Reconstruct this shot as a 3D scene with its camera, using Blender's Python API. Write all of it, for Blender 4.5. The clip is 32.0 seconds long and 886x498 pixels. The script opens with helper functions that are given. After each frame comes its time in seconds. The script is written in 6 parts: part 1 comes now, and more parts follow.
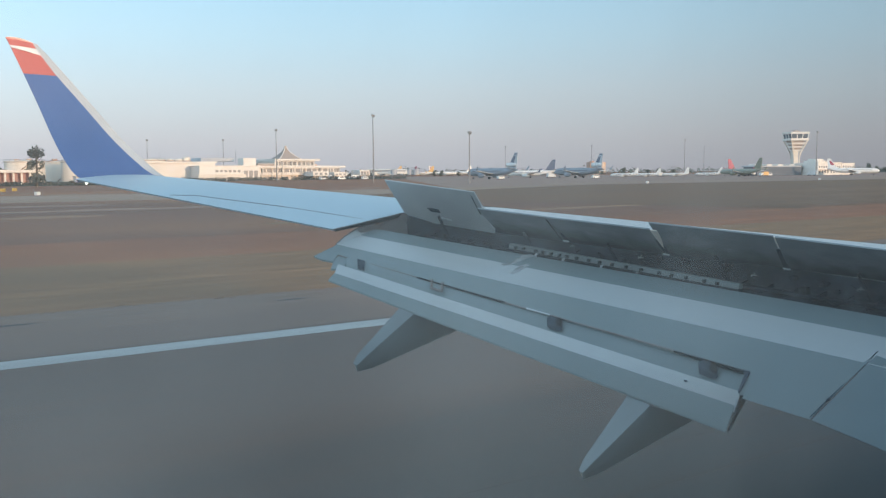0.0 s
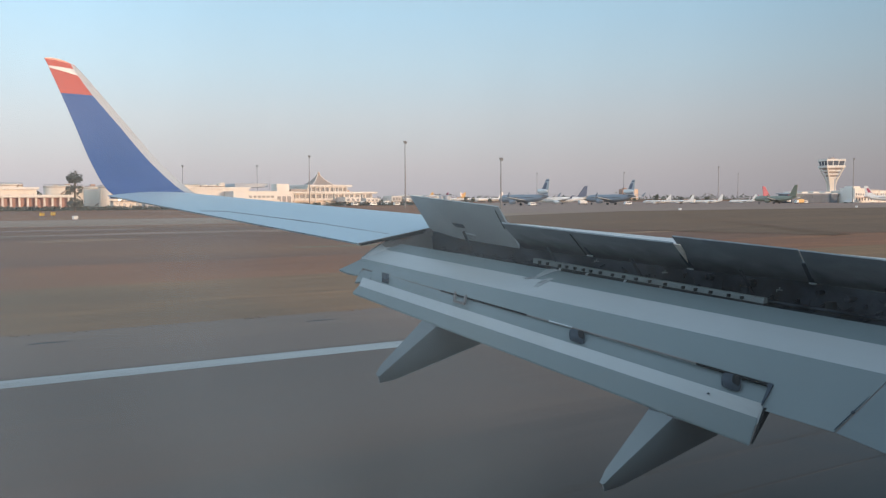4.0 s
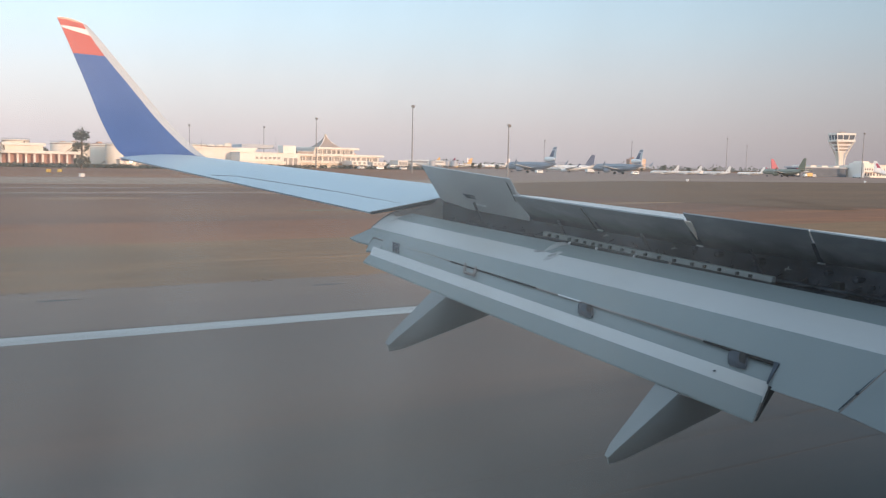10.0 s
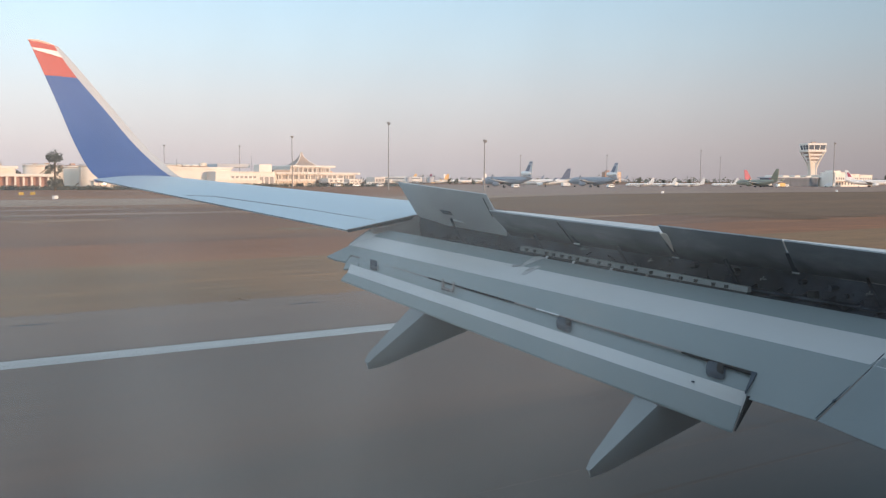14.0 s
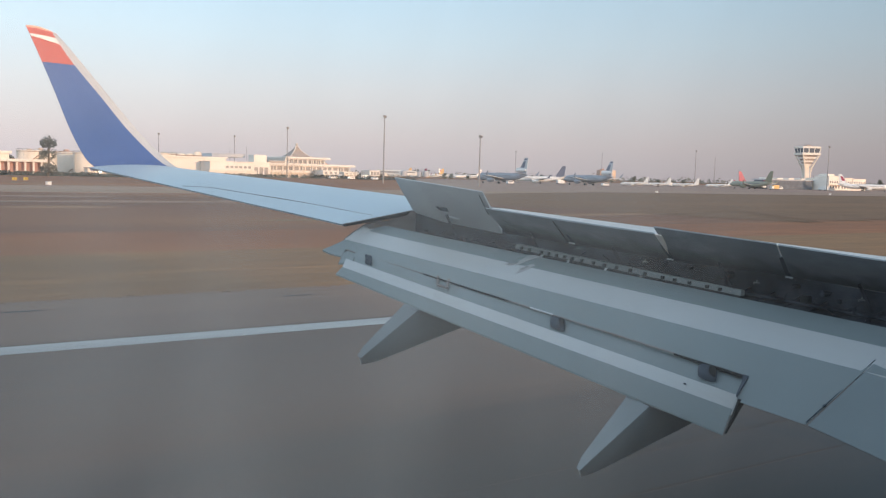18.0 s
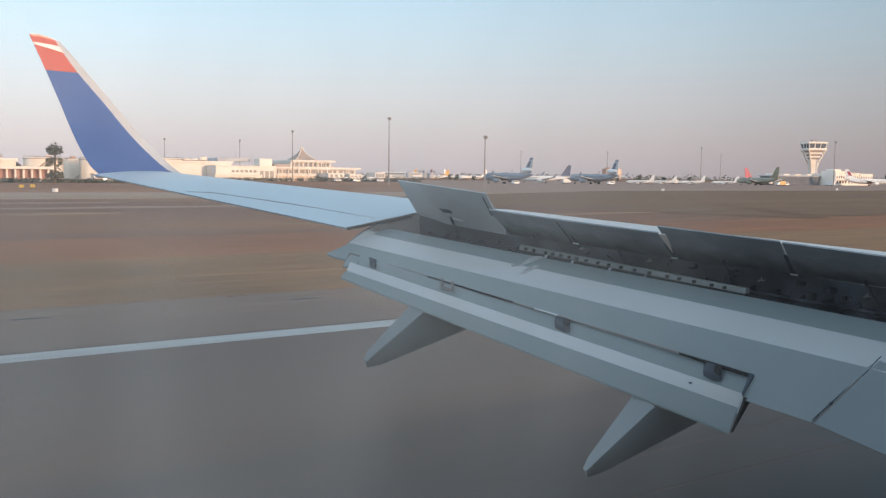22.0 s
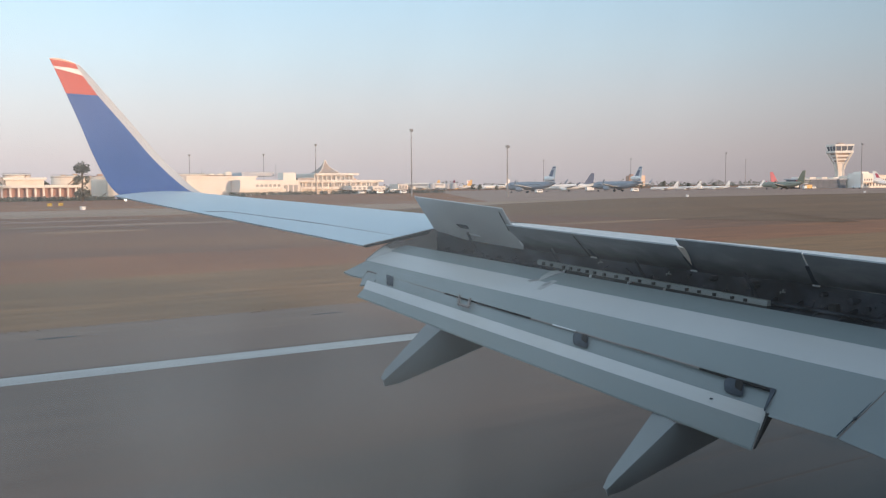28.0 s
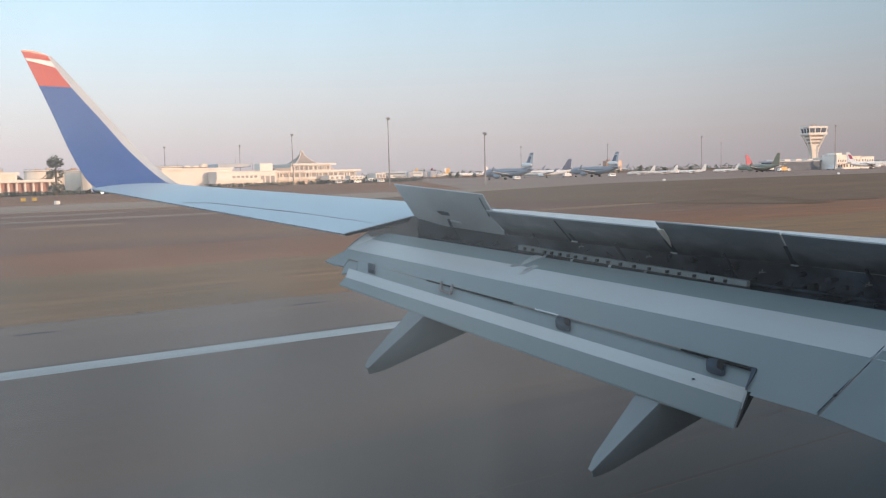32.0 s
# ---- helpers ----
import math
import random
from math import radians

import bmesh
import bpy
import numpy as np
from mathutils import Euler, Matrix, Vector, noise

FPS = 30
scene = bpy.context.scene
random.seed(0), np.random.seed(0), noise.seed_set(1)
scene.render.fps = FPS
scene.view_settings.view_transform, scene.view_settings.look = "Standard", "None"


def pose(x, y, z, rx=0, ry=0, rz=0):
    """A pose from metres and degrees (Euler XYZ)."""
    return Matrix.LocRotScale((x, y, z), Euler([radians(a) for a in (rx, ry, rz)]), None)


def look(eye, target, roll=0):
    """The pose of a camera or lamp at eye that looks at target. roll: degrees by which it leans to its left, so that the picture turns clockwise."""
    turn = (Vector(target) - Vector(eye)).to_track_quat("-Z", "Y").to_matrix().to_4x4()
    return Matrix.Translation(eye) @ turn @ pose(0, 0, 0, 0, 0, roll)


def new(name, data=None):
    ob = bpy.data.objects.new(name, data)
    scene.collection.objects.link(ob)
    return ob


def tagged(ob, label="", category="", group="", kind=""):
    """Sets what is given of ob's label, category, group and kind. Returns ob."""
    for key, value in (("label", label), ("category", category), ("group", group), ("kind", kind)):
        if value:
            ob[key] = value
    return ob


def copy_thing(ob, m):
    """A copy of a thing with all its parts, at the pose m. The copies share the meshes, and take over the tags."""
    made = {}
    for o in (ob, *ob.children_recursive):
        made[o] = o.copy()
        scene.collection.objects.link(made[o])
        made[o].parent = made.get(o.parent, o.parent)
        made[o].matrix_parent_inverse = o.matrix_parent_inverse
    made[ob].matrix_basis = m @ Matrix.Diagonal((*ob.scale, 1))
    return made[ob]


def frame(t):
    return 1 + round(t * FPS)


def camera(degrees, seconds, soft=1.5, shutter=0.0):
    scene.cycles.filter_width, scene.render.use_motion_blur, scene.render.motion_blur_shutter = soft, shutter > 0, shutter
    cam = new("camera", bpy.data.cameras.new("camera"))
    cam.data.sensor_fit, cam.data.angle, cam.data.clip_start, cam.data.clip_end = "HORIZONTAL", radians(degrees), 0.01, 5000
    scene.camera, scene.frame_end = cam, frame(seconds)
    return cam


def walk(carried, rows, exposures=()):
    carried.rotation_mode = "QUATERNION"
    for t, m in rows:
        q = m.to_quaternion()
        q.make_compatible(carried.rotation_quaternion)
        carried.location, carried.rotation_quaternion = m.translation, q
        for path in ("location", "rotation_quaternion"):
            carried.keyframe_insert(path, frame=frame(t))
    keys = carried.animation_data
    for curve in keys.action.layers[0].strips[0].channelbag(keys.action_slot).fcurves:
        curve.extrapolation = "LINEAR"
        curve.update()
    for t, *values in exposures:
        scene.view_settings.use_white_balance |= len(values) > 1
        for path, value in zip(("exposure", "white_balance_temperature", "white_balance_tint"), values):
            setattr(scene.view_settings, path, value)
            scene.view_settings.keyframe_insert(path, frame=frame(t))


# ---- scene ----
# The axes: x runs along the runway in the direction of travel, y points away from it towards the terminal.
cam = camera(53.0, 32.0, soft=1.25)
ROWS = [
    (0.0, 0.017, 0.124, 4.242, 85.08, 0.44, -34.11),
    (0.5, 0.015, 0.126, 4.260, 86.01, 0.78, -34.11),
    (1.0, 0.016, 0.110, 4.231, 86.67, 0.56, -33.93),
    (1.5, -0.004, 0.127, 4.165, 87.06, 1.14, -34.05),
    (2.0, 0.017, 0.102, 4.174, 87.14, -0.68, -33.51),
    (2.5, 0.022, 0.091, 4.155, 85.87, -0.29, -33.41),
    (4.5, 0.054, 0.007, 4.098, 87.33, 1.05, -31.28),
    (5.0, 0.038, 0.022, 4.106, 87.53, 2.47, -31.02),
    (5.5, 0.052, 0.027, 4.148, 86.27, 2.18, -31.83),
    (6.0, 0.038, 0.022, 4.141, 86.45, 1.46, -31.94),
    (6.5, -0.005, 0.026, 4.140, 86.85, 0.82, -31.60),
    (7.0, 0.047, 0.018, 4.124, 86.72, 2.56, -30.87),
    (7.5, 0.018, -0.000, 4.139, 85.92, 1.16, -31.34),
    (8.0, -0.000, 0.006, 4.171, 85.26, 0.10, -31.29),
    (8.5, -0.009, 0.005, 4.176, 84.57, -0.69, -31.38),
    (9.0, 0.023, 0.009, 4.180, 84.49, -0.20, -31.30),
    (9.5, 0.031, 0.005, 4.143, 85.12, 0.46, -31.25),
    (10.0, -0.032, 0.009, 4.167, 84.56, -1.06, -31.65),
    (10.5, -0.038, 0.004, 4.161, 84.41, -0.18, -32.11),
    (11.0, -0.027, 0.001, 4.174, 84.72, -0.29, -32.32),
    (11.5, -0.014, 0.006, 4.172, 84.43, -0.40, -32.45),
    (12.0, 0.005, -0.002, 4.182, 85.31, -0.12, -32.29),
    (12.5, 0.016, -0.008, 4.164, 85.57, 1.21, -32.30),
    (13.0, 0.012, -0.014, 4.163, 85.60, 1.92, -32.44),
    (13.5, -0.033, -0.018, 4.166, 85.60, 0.53, -32.96),
    (14.0, -0.028, 0.005, 4.172, 85.60, -0.11, -33.15),
    (14.5, -0.020, -0.005, 4.171, 85.67, -0.34, -33.08),
    (16.5, -0.000, -0.002, 4.175, 85.29, -0.00, -32.92),
    (17.0, -0.037, -0.001, 4.171, 85.39, 0.05, -33.27),
    (17.5, -0.028, -0.002, 4.196, 85.33, -0.86, -33.33),
    (18.0, -0.055, 0.008, 4.195, 85.26, -1.41, -33.48),
    (18.5, -0.020, -0.008, 4.185, 85.52, 0.63, -33.47),
    (19.0, 0.001, 0.001, 4.201, 85.28, 0.69, -33.00),
    (19.5, -0.035, -0.002, 4.223, 85.13, -0.13, -33.02),
    (20.0, 0.013, -0.011, 4.211, 85.36, 0.83, -32.91),
    (20.5, -0.041, 0.007, 4.156, 85.81, 0.10, -33.12),
    (21.0, -0.036, -0.005, 4.211, 85.53, -0.11, -33.13),
    (21.5, 0.017, -0.005, 4.190, 85.67, 0.47, -32.91),
    (22.0, -0.033, -0.012, 4.209, 85.32, -0.55, -33.13),
    (22.5, -0.043, -0.000, 4.217, 85.11, -0.51, -33.30),
    (23.0, -0.013, -0.006, 4.171, 85.50, -0.35, -32.92),
    (23.5, -0.017, 0.000, 4.182, 85.71, 0.35, -32.49),
    (24.0, -0.032, -0.009, 4.162, 86.23, 0.71, -32.65),
    (24.5, -0.039, -0.012, 4.186, 85.71, 0.38, -33.52),
    (25.0, -0.041, -0.010, 4.194, 85.38, 0.97, -33.91),
    (25.5, -0.023, -0.020, 4.212, 85.62, 0.19, -33.65),
    (27.5, 0.075, -0.022, 4.265, 85.93, 1.30, -32.09),
    (28.0, 0.065, -0.020, 4.276, 85.99, 0.59, -31.65),
    (28.5, 0.065, -0.016, 4.274, 85.65, 0.81, -31.84),
    (29.0, 0.069, -0.016, 4.271, 85.38, 0.22, -31.87),
    (29.5, 0.020, -0.001, 4.254, 84.99, -1.38, -32.19),
    (30.0, 0.017, -0.005, 4.244, 84.87, -0.33, -32.15),
    (30.5, 0.016, -0.013, 4.266, 84.77, 0.59, -32.29),
    (31.0, 0.049, -0.016, 4.266, 84.94, 1.84, -32.28),
    (31.5, 0.006, -0.013, 4.264, 84.82, 0.43, -33.45),
    (32.0, 0.041, -0.008, 4.261, 85.20, 1.54, -33.08),
]
walk(cam, [(t, pose(x, y, z, rx, ry, rz)) for t, x, y, z, rx, ry, rz in ROWS], [(0.0, -0.14, 5780, 0), (1.0, -0.27, 5800, 0), (2.5, -0.34, 5850, 1), (4.5, -0.22, 6250, 8),
                                                                               (6.0, -0.22, 6320, 9), (7.0, -0.10, 6350, 9), (8.0, -0.05, 6450, 10), (11.0, 0.05, 6400, 10), (14.0, -0.04, 6450, 10), (17.0, -0.10, 6450, 10), (19.0, -0.02, 6450, 10), (24.0, -0.08, 6450, 10), (25.0, -0.02, 6450, 10), (28.0, -0.10, 6450, 10), (29.0, -0.12, 6450, 10), (32.0, -0.07, 6400, 10)])

# ---- world and sun ----
SUN_DIR = Vector((0.19, -0.98, 0.075)).normalized()
world = bpy.data.worlds.new("evening_sky")
scene.world = world
world.use_nodes = True
wn, wl = world.node_tree.nodes, world.node_tree.links
wn.clear()
w_out = wn.new("ShaderNodeOutputWorld")
w_bg = wn.new("ShaderNodeBackground")
w_co = wn.new("ShaderNodeTexCoord")
w_sep = wn.new("ShaderNodeSeparateXYZ")
w_ramp = wn.new("ShaderNodeValToRGB")
w_sky = wn.new("ShaderNodeTexSky")
w_sky.sky_type = "NISHITA"
w_sky.sun_disc = False
w_sky.sun_elevation = math.asin(SUN_DIR.z)
w_sky.sun_rotation = math.atan2(SUN_DIR.x, SUN_DIR.y)
w_sky.dust_density = 2.5
w_gain = wn.new("ShaderNodeVectorMath")
w_gain.operation = "SCALE"
w_gain.inputs[3].default_value = 0.05
w_add = wn.new("ShaderNodeVectorMath")
w_add.operation = "ADD"
els = w_ramp.color_ramp.elements
SKY = [(0.0, (0.59, 0.525, 0.545)), (0.035, (0.64, 0.58, 0.605)), (0.09, (0.66, 0.675, 0.73)), (0.145, (0.60, 0.735, 0.845)),
       (0.20, (0.52, 0.73, 0.90)), (0.5, (0.33, 0.43, 0.53)), (1.0, (0.26, 0.32, 0.40))]
while len(els) < len(SKY):
    els.new(0.5)
for e, (p, c) in zip(els, SKY):
    e.position, e.color = p, (*c, 1)
wl.new(w_co.outputs["Generated"], w_sep.inputs[0])
wl.new(w_sep.outputs["Z"], w_ramp.inputs[0])
wl.new(w_sky.outputs[0], w_gain.inputs[0])
wl.new(w_gain.outputs[0], w_add.inputs[0])
wl.new(w_ramp.outputs[0], w_add.inputs[1])
# the evening sky is brighter behind and on the sun's side than ahead
w_half = wn.new("ShaderNodeMath")
w_half.operation = "MULTIPLY_ADD"
w_half.inputs[1].default_value, w_half.inputs[2].default_value = 0.5, 0.5
wl.new(w_sep.outputs["X"], w_half.inputs[0])
w_turn = wn.new("ShaderNodeValToRGB")
TURN_TONE = [(0.0, 0.92), (0.5, 0.63), (0.56, 0.62), (0.77, 0.515), (0.86, 0.432), (0.93, 0.322), (1.0, 0.25)]
while len(w_turn.color_ramp.elements) < len(TURN_TONE):
    w_turn.color_ramp.elements.new(0.5)
for e, (p, v) in zip(w_turn.color_ramp.elements, TURN_TONE):
    e.position, e.color = p, (v, v, v, 1)
wl.new(w_half.outputs[0], w_turn.inputs[0])
w_side = wn.new("ShaderNodeMath")
w_side.operation = "MULTIPLY"
w_side.inputs[1].default_value = 2.5
wl.new(w_turn.outputs[0], w_side.inputs[0])
w_back = wn.new("ShaderNodeMath")
w_back.operation = "MULTIPLY_ADD"
w_back.inputs[1].default_value = -0.35
wl.new(w_sep.outputs["Y"], w_back.inputs[0])
wl.new(w_side.outputs[0], w_back.inputs[2])
w_tone = wn.new("ShaderNodeVectorMath")
w_tone.operation = "SCALE"
wl.new(w_add.outputs[0], w_tone.inputs[0])
wl.new(w_back.outputs[0], w_tone.inputs[3])
wl.new(w_tone.outputs[0], w_bg.inputs[0])
wl.new(w_bg.outputs[0], w_out.inputs[0])

sun_data = bpy.data.lights.new("sun", "SUN")
sun_data.energy, sun_data.angle, sun_data.color = 3.7, radians(1.5), (1.0, 0.66, 0.43)
sun = new("sun", sun_data)
sun.matrix_world = look(SUN_DIR * 100, (0, 0, 0))


# ---- materials ----
def material(name, color, rough=0.6, metal=0.0, vary=0.12, scale=1.0, stretch=(1, 1, 1), second=None, mix_scale=0.1, bump=0.0, spread=0.5,
             third=None, third_scale=0.02, third_stretch=(1, 1, 1), path=None):
    """A surface with fine grain, broad stains of a second colour and, if given, patches of a third; scales per metre."""
    m = bpy.data.materials.new(name)
    m.use_nodes = True
    n, l = m.node_tree.nodes, m.node_tree.links
    b = n["Principled BSDF"]
    b.inputs["Roughness"].default_value, b.inputs["Metallic"].default_value = rough, metal
    co = n.new("ShaderNodeNewGeometry")

    def field(scale, stretch, detail):
        mp = n.new("ShaderNodeMapping")
        mp.inputs["Scale"].default_value = [scale * s for s in stretch]
        l.new(co.outputs["Position"], mp.inputs[0])
        t = n.new("ShaderNodeTexNoise")
        t.inputs["Scale"].default_value, t.inputs["Detail"].default_value = 1.0, detail
        l.new(mp.outputs[0], t.inputs[0])
        return t

    def blend(low, high, source, a, bb):
        r = n.new("ShaderNodeMapRange")
        r.inputs[1].default_value, r.inputs[2].default_value = low, high
        l.new(source.outputs[0], r.inputs[0])
        x = n.new("ShaderNodeMix")
        x.data_type = "RGBA"
        l.new(r.outputs[0], x.inputs[0])
        for v, s in ((a, 6), (bb, 7)):
            if isinstance(v, tuple):
                x.inputs[s].default_value = (*v, 1)
            else:
                l.new(v, x.inputs[s])
        return x.outputs[2]

    fine = field(scale, stretch, 5.0)
    col = blend(0.3, 0.7, fine, tuple(c * (1 - vary) for c in color), tuple(min(1, c * (1 + vary)) for c in color))
    if second:
        col = blend(0.5 - spread * 0.2, 0.5 + spread * 0.3, field(mix_scale, stretch, 4.0), col, second)
    if third:
        col = blend(0.5, 0.62, field(third_scale, third_stretch, 3.0), col, third)
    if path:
        # a zone of another tone, also for painted shade: colour, the distances at which it ends and is full, how far
        # and how finely it wavers, and the axis along which it fades
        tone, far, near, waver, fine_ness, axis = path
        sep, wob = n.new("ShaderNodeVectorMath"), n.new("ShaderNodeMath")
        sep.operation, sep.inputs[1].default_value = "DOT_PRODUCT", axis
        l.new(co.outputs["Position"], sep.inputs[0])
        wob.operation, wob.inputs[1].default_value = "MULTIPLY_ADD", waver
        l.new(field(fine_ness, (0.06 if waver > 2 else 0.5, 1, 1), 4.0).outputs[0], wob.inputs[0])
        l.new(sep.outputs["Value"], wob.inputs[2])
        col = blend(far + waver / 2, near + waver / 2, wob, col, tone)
    l.new(col, b.inputs["Base Color"])
    if bump:
        u = n.new("ShaderNodeBump")
        u.inputs["Strength"].default_value, u.inputs["Distance"].default_value = bump, 0.02
        l.new(fine.outputs[0], u.inputs["Height"])
        l.new(u.outputs[0], b.inputs["Normal"])
    return m


def glass(name, color, rough=0.12):
    m = bpy.data.materials.new(name)
    m.use_nodes = True
    b = m.node_tree.nodes["Principled BSDF"]
    b.inputs["Base Color"].default_value = (*color, 1)
    b.inputs["Roughness"].default_value = rough
    b.inputs["Specular IOR Level"].default_value = 0.6
    return m


def dusty_haze_pane(name):
    """Clear acrylic with a thin film of dust and smears that also adds a haze veil."""
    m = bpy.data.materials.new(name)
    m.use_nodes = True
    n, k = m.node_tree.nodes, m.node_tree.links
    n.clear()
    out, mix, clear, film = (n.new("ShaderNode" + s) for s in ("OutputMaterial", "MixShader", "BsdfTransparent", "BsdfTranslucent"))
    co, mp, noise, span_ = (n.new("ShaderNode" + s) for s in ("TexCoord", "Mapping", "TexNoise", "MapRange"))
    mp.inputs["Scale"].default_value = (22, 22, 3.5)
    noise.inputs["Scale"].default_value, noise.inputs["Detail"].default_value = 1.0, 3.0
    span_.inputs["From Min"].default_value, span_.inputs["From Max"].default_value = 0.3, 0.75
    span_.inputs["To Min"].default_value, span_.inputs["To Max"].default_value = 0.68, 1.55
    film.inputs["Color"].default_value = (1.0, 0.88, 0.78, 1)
    # the film stands in for a haze veil, laid thicker towards the rear edge
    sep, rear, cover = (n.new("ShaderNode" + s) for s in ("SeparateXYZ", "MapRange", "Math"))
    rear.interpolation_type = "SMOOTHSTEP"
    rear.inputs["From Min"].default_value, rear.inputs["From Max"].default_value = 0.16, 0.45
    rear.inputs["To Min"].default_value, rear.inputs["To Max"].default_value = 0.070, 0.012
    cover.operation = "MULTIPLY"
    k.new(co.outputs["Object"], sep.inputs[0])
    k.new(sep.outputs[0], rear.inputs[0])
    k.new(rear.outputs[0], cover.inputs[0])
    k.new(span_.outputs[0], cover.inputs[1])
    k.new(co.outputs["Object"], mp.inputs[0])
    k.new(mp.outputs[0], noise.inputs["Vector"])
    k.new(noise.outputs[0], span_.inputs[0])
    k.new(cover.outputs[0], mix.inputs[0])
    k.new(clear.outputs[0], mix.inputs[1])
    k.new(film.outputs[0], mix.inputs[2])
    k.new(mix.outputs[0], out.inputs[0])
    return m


PANE = dusty_haze_pane("dusty_haze_acrylic")
# darkens towards the centre line to paint in shade beside the aircraft
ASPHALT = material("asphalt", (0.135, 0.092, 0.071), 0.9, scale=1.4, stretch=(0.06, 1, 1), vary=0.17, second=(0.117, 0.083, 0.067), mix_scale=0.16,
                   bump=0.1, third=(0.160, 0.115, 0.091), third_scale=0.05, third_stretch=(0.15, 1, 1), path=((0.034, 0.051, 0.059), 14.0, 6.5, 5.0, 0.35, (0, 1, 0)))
SHOULDER = material("shoulder_asphalt", (0.203, 0.133, 0.098), 0.92, scale=1.2, stretch=(0.08, 1, 1), vary=0.12, second=(0.171, 0.114, 0.086), mix_scale=0.2, bump=0.1)
GRASS_ROUGH = material("rough_dry_grass", (0.182, 0.079, 0.039), 0.95, scale=0.9, stretch=(0.12, 1, 1), vary=0.3, second=(0.146, 0.066, 0.034), mix_scale=0.06,
                       bump=0.35, third=(0.228, 0.102, 0.046), third_scale=0.02, third_stretch=(0.3, 1, 1))
GRASS = material("dry_grass", (0.262, 0.098, 0.036), 0.95, scale=1.1, stretch=(0.12, 1, 1), vary=0.28, second=(0.196, 0.077, 0.033), mix_scale=0.05,
                 bump=0.35, third=(0.292, 0.118, 0.043), third_scale=0.035, third_stretch=(0.3, 1, 1))
EARTH = material("bare_earth", (0.306, 0.185, 0.128), 0.95, scale=1.5, stretch=(0.2, 1, 1), vary=0.25, second=(0.230, 0.141, 0.093), mix_scale=0.3, bump=0.3)
STRAW = material("pale_straw", (0.295, 0.165, 0.085), 0.95, scale=1.8, stretch=(0.15, 1, 1), vary=0.35, second=(0.235, 0.130, 0.068), mix_scale=0.25, bump=0.4)
SCRUB = material("dull_green_scrub", (0.17, 0.135, 0.075), 0.95, scale=1.8, stretch=(0.15, 1, 1), vary=0.35, second=(0.21, 0.14, 0.083), mix_scale=0.25, bump=0.4)
VERGE = material("verge_grass", (0.246, 0.124, 0.050), 0.95, scale=1.4, stretch=(0.1, 1, 1), vary=0.3, second=(0.204, 0.107, 0.044), mix_scale=0.12, bump=0.4)
OLIVE = material("long_olive_grass", (0.148, 0.076, 0.034), 0.95, scale=0.7, stretch=(0.12, 1, 1), vary=0.3, second=(0.178, 0.089, 0.039), mix_scale=0.05, bump=0.35)
TUFT = material("dry_tuft", (0.235, 0.124, 0.052), 0.95, scale=3.0, vary=0.35, second=(0.195, 0.108, 0.046), mix_scale=0.4)
TAXIWAY = material("pale_taxiway", (0.330, 0.216, 0.145), 0.9, scale=0.5, stretch=(0.1, 1, 1), vary=0.1, second=(0.288, 0.185, 0.124), mix_scale=0.03)
APRON = material("apron_concrete", (0.315, 0.200, 0.148), 0.9, scale=0.3, stretch=(0.3, 1, 1), vary=0.12, second=(0.265, 0.168, 0.124), mix_scale=0.02)
LINE = material("runway_paint", (0.432, 0.432, 0.414), 0.8, scale=2.5, stretch=(0.15, 1, 1), vary=0.08, second=(0.346, 0.342, 0.329), mix_scale=0.5)
RUBBER = material("tyre_rubber_mark", (0.048, 0.044, 0.042), 0.85, scale=1.5, stretch=(0.05, 1, 1), vary=0.3, second=(0.070, 0.062, 0.057), mix_scale=0.4)

WING = material("wing_paint", (0.475, 0.573, 0.627), 0.34, vary=0.025, scale=2.0, second=(0.437, 0.534, 0.593), mix_scale=0.5)
# whiter than WING: the low sky's grazing reflection is put into the colour
WING_CREST = material("inner_wing_sky_sheen", (0.66, 0.62, 0.585), 0.4, vary=0.03, scale=2.0, second=(0.60, 0.565, 0.535), mix_scale=0.5)
# flap greys darken inboard: shade near the fuselage is put into the colour
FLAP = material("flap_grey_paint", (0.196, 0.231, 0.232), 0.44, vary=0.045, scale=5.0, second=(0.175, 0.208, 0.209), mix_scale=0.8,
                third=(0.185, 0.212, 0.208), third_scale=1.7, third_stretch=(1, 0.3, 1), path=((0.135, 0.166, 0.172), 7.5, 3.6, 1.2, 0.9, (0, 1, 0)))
# inboard flap grey with the fuselage's shade painted in
INBOARD_SHADE = material("shaded_flap_paint", (0.132, 0.165, 0.172), 0.46, vary=0.05, scale=3.0, second=(0.115, 0.145, 0.152), mix_scale=0.7)
# paler colour that paints the sky's sheen on the flaps, shaded inboard
FLAP_BAND = material("flap_sheen_band", (0.475, 0.484, 0.478), 0.38, vary=0.045, scale=6.0, second=(0.418, 0.430, 0.425), mix_scale=1.1,
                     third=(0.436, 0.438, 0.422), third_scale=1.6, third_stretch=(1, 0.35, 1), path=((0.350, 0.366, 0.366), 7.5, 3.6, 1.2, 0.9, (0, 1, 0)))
SMUDGE = material("grey_smudge", (0.25, 0.245, 0.24), 0.5, vary=0.12, scale=14.0)
STREAK = material("thin_filler", (0.345, 0.352, 0.345), 0.45, vary=0.06, scale=6.0)
FAIRING = material("fairing_paint", (0.184, 0.206, 0.208), 0.55, vary=0.04, scale=4.0, second=(0.150, 0.168, 0.172), mix_scale=1.0)
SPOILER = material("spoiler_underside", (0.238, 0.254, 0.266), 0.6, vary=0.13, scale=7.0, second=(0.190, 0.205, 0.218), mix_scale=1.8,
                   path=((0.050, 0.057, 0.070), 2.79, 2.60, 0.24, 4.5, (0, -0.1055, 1)))
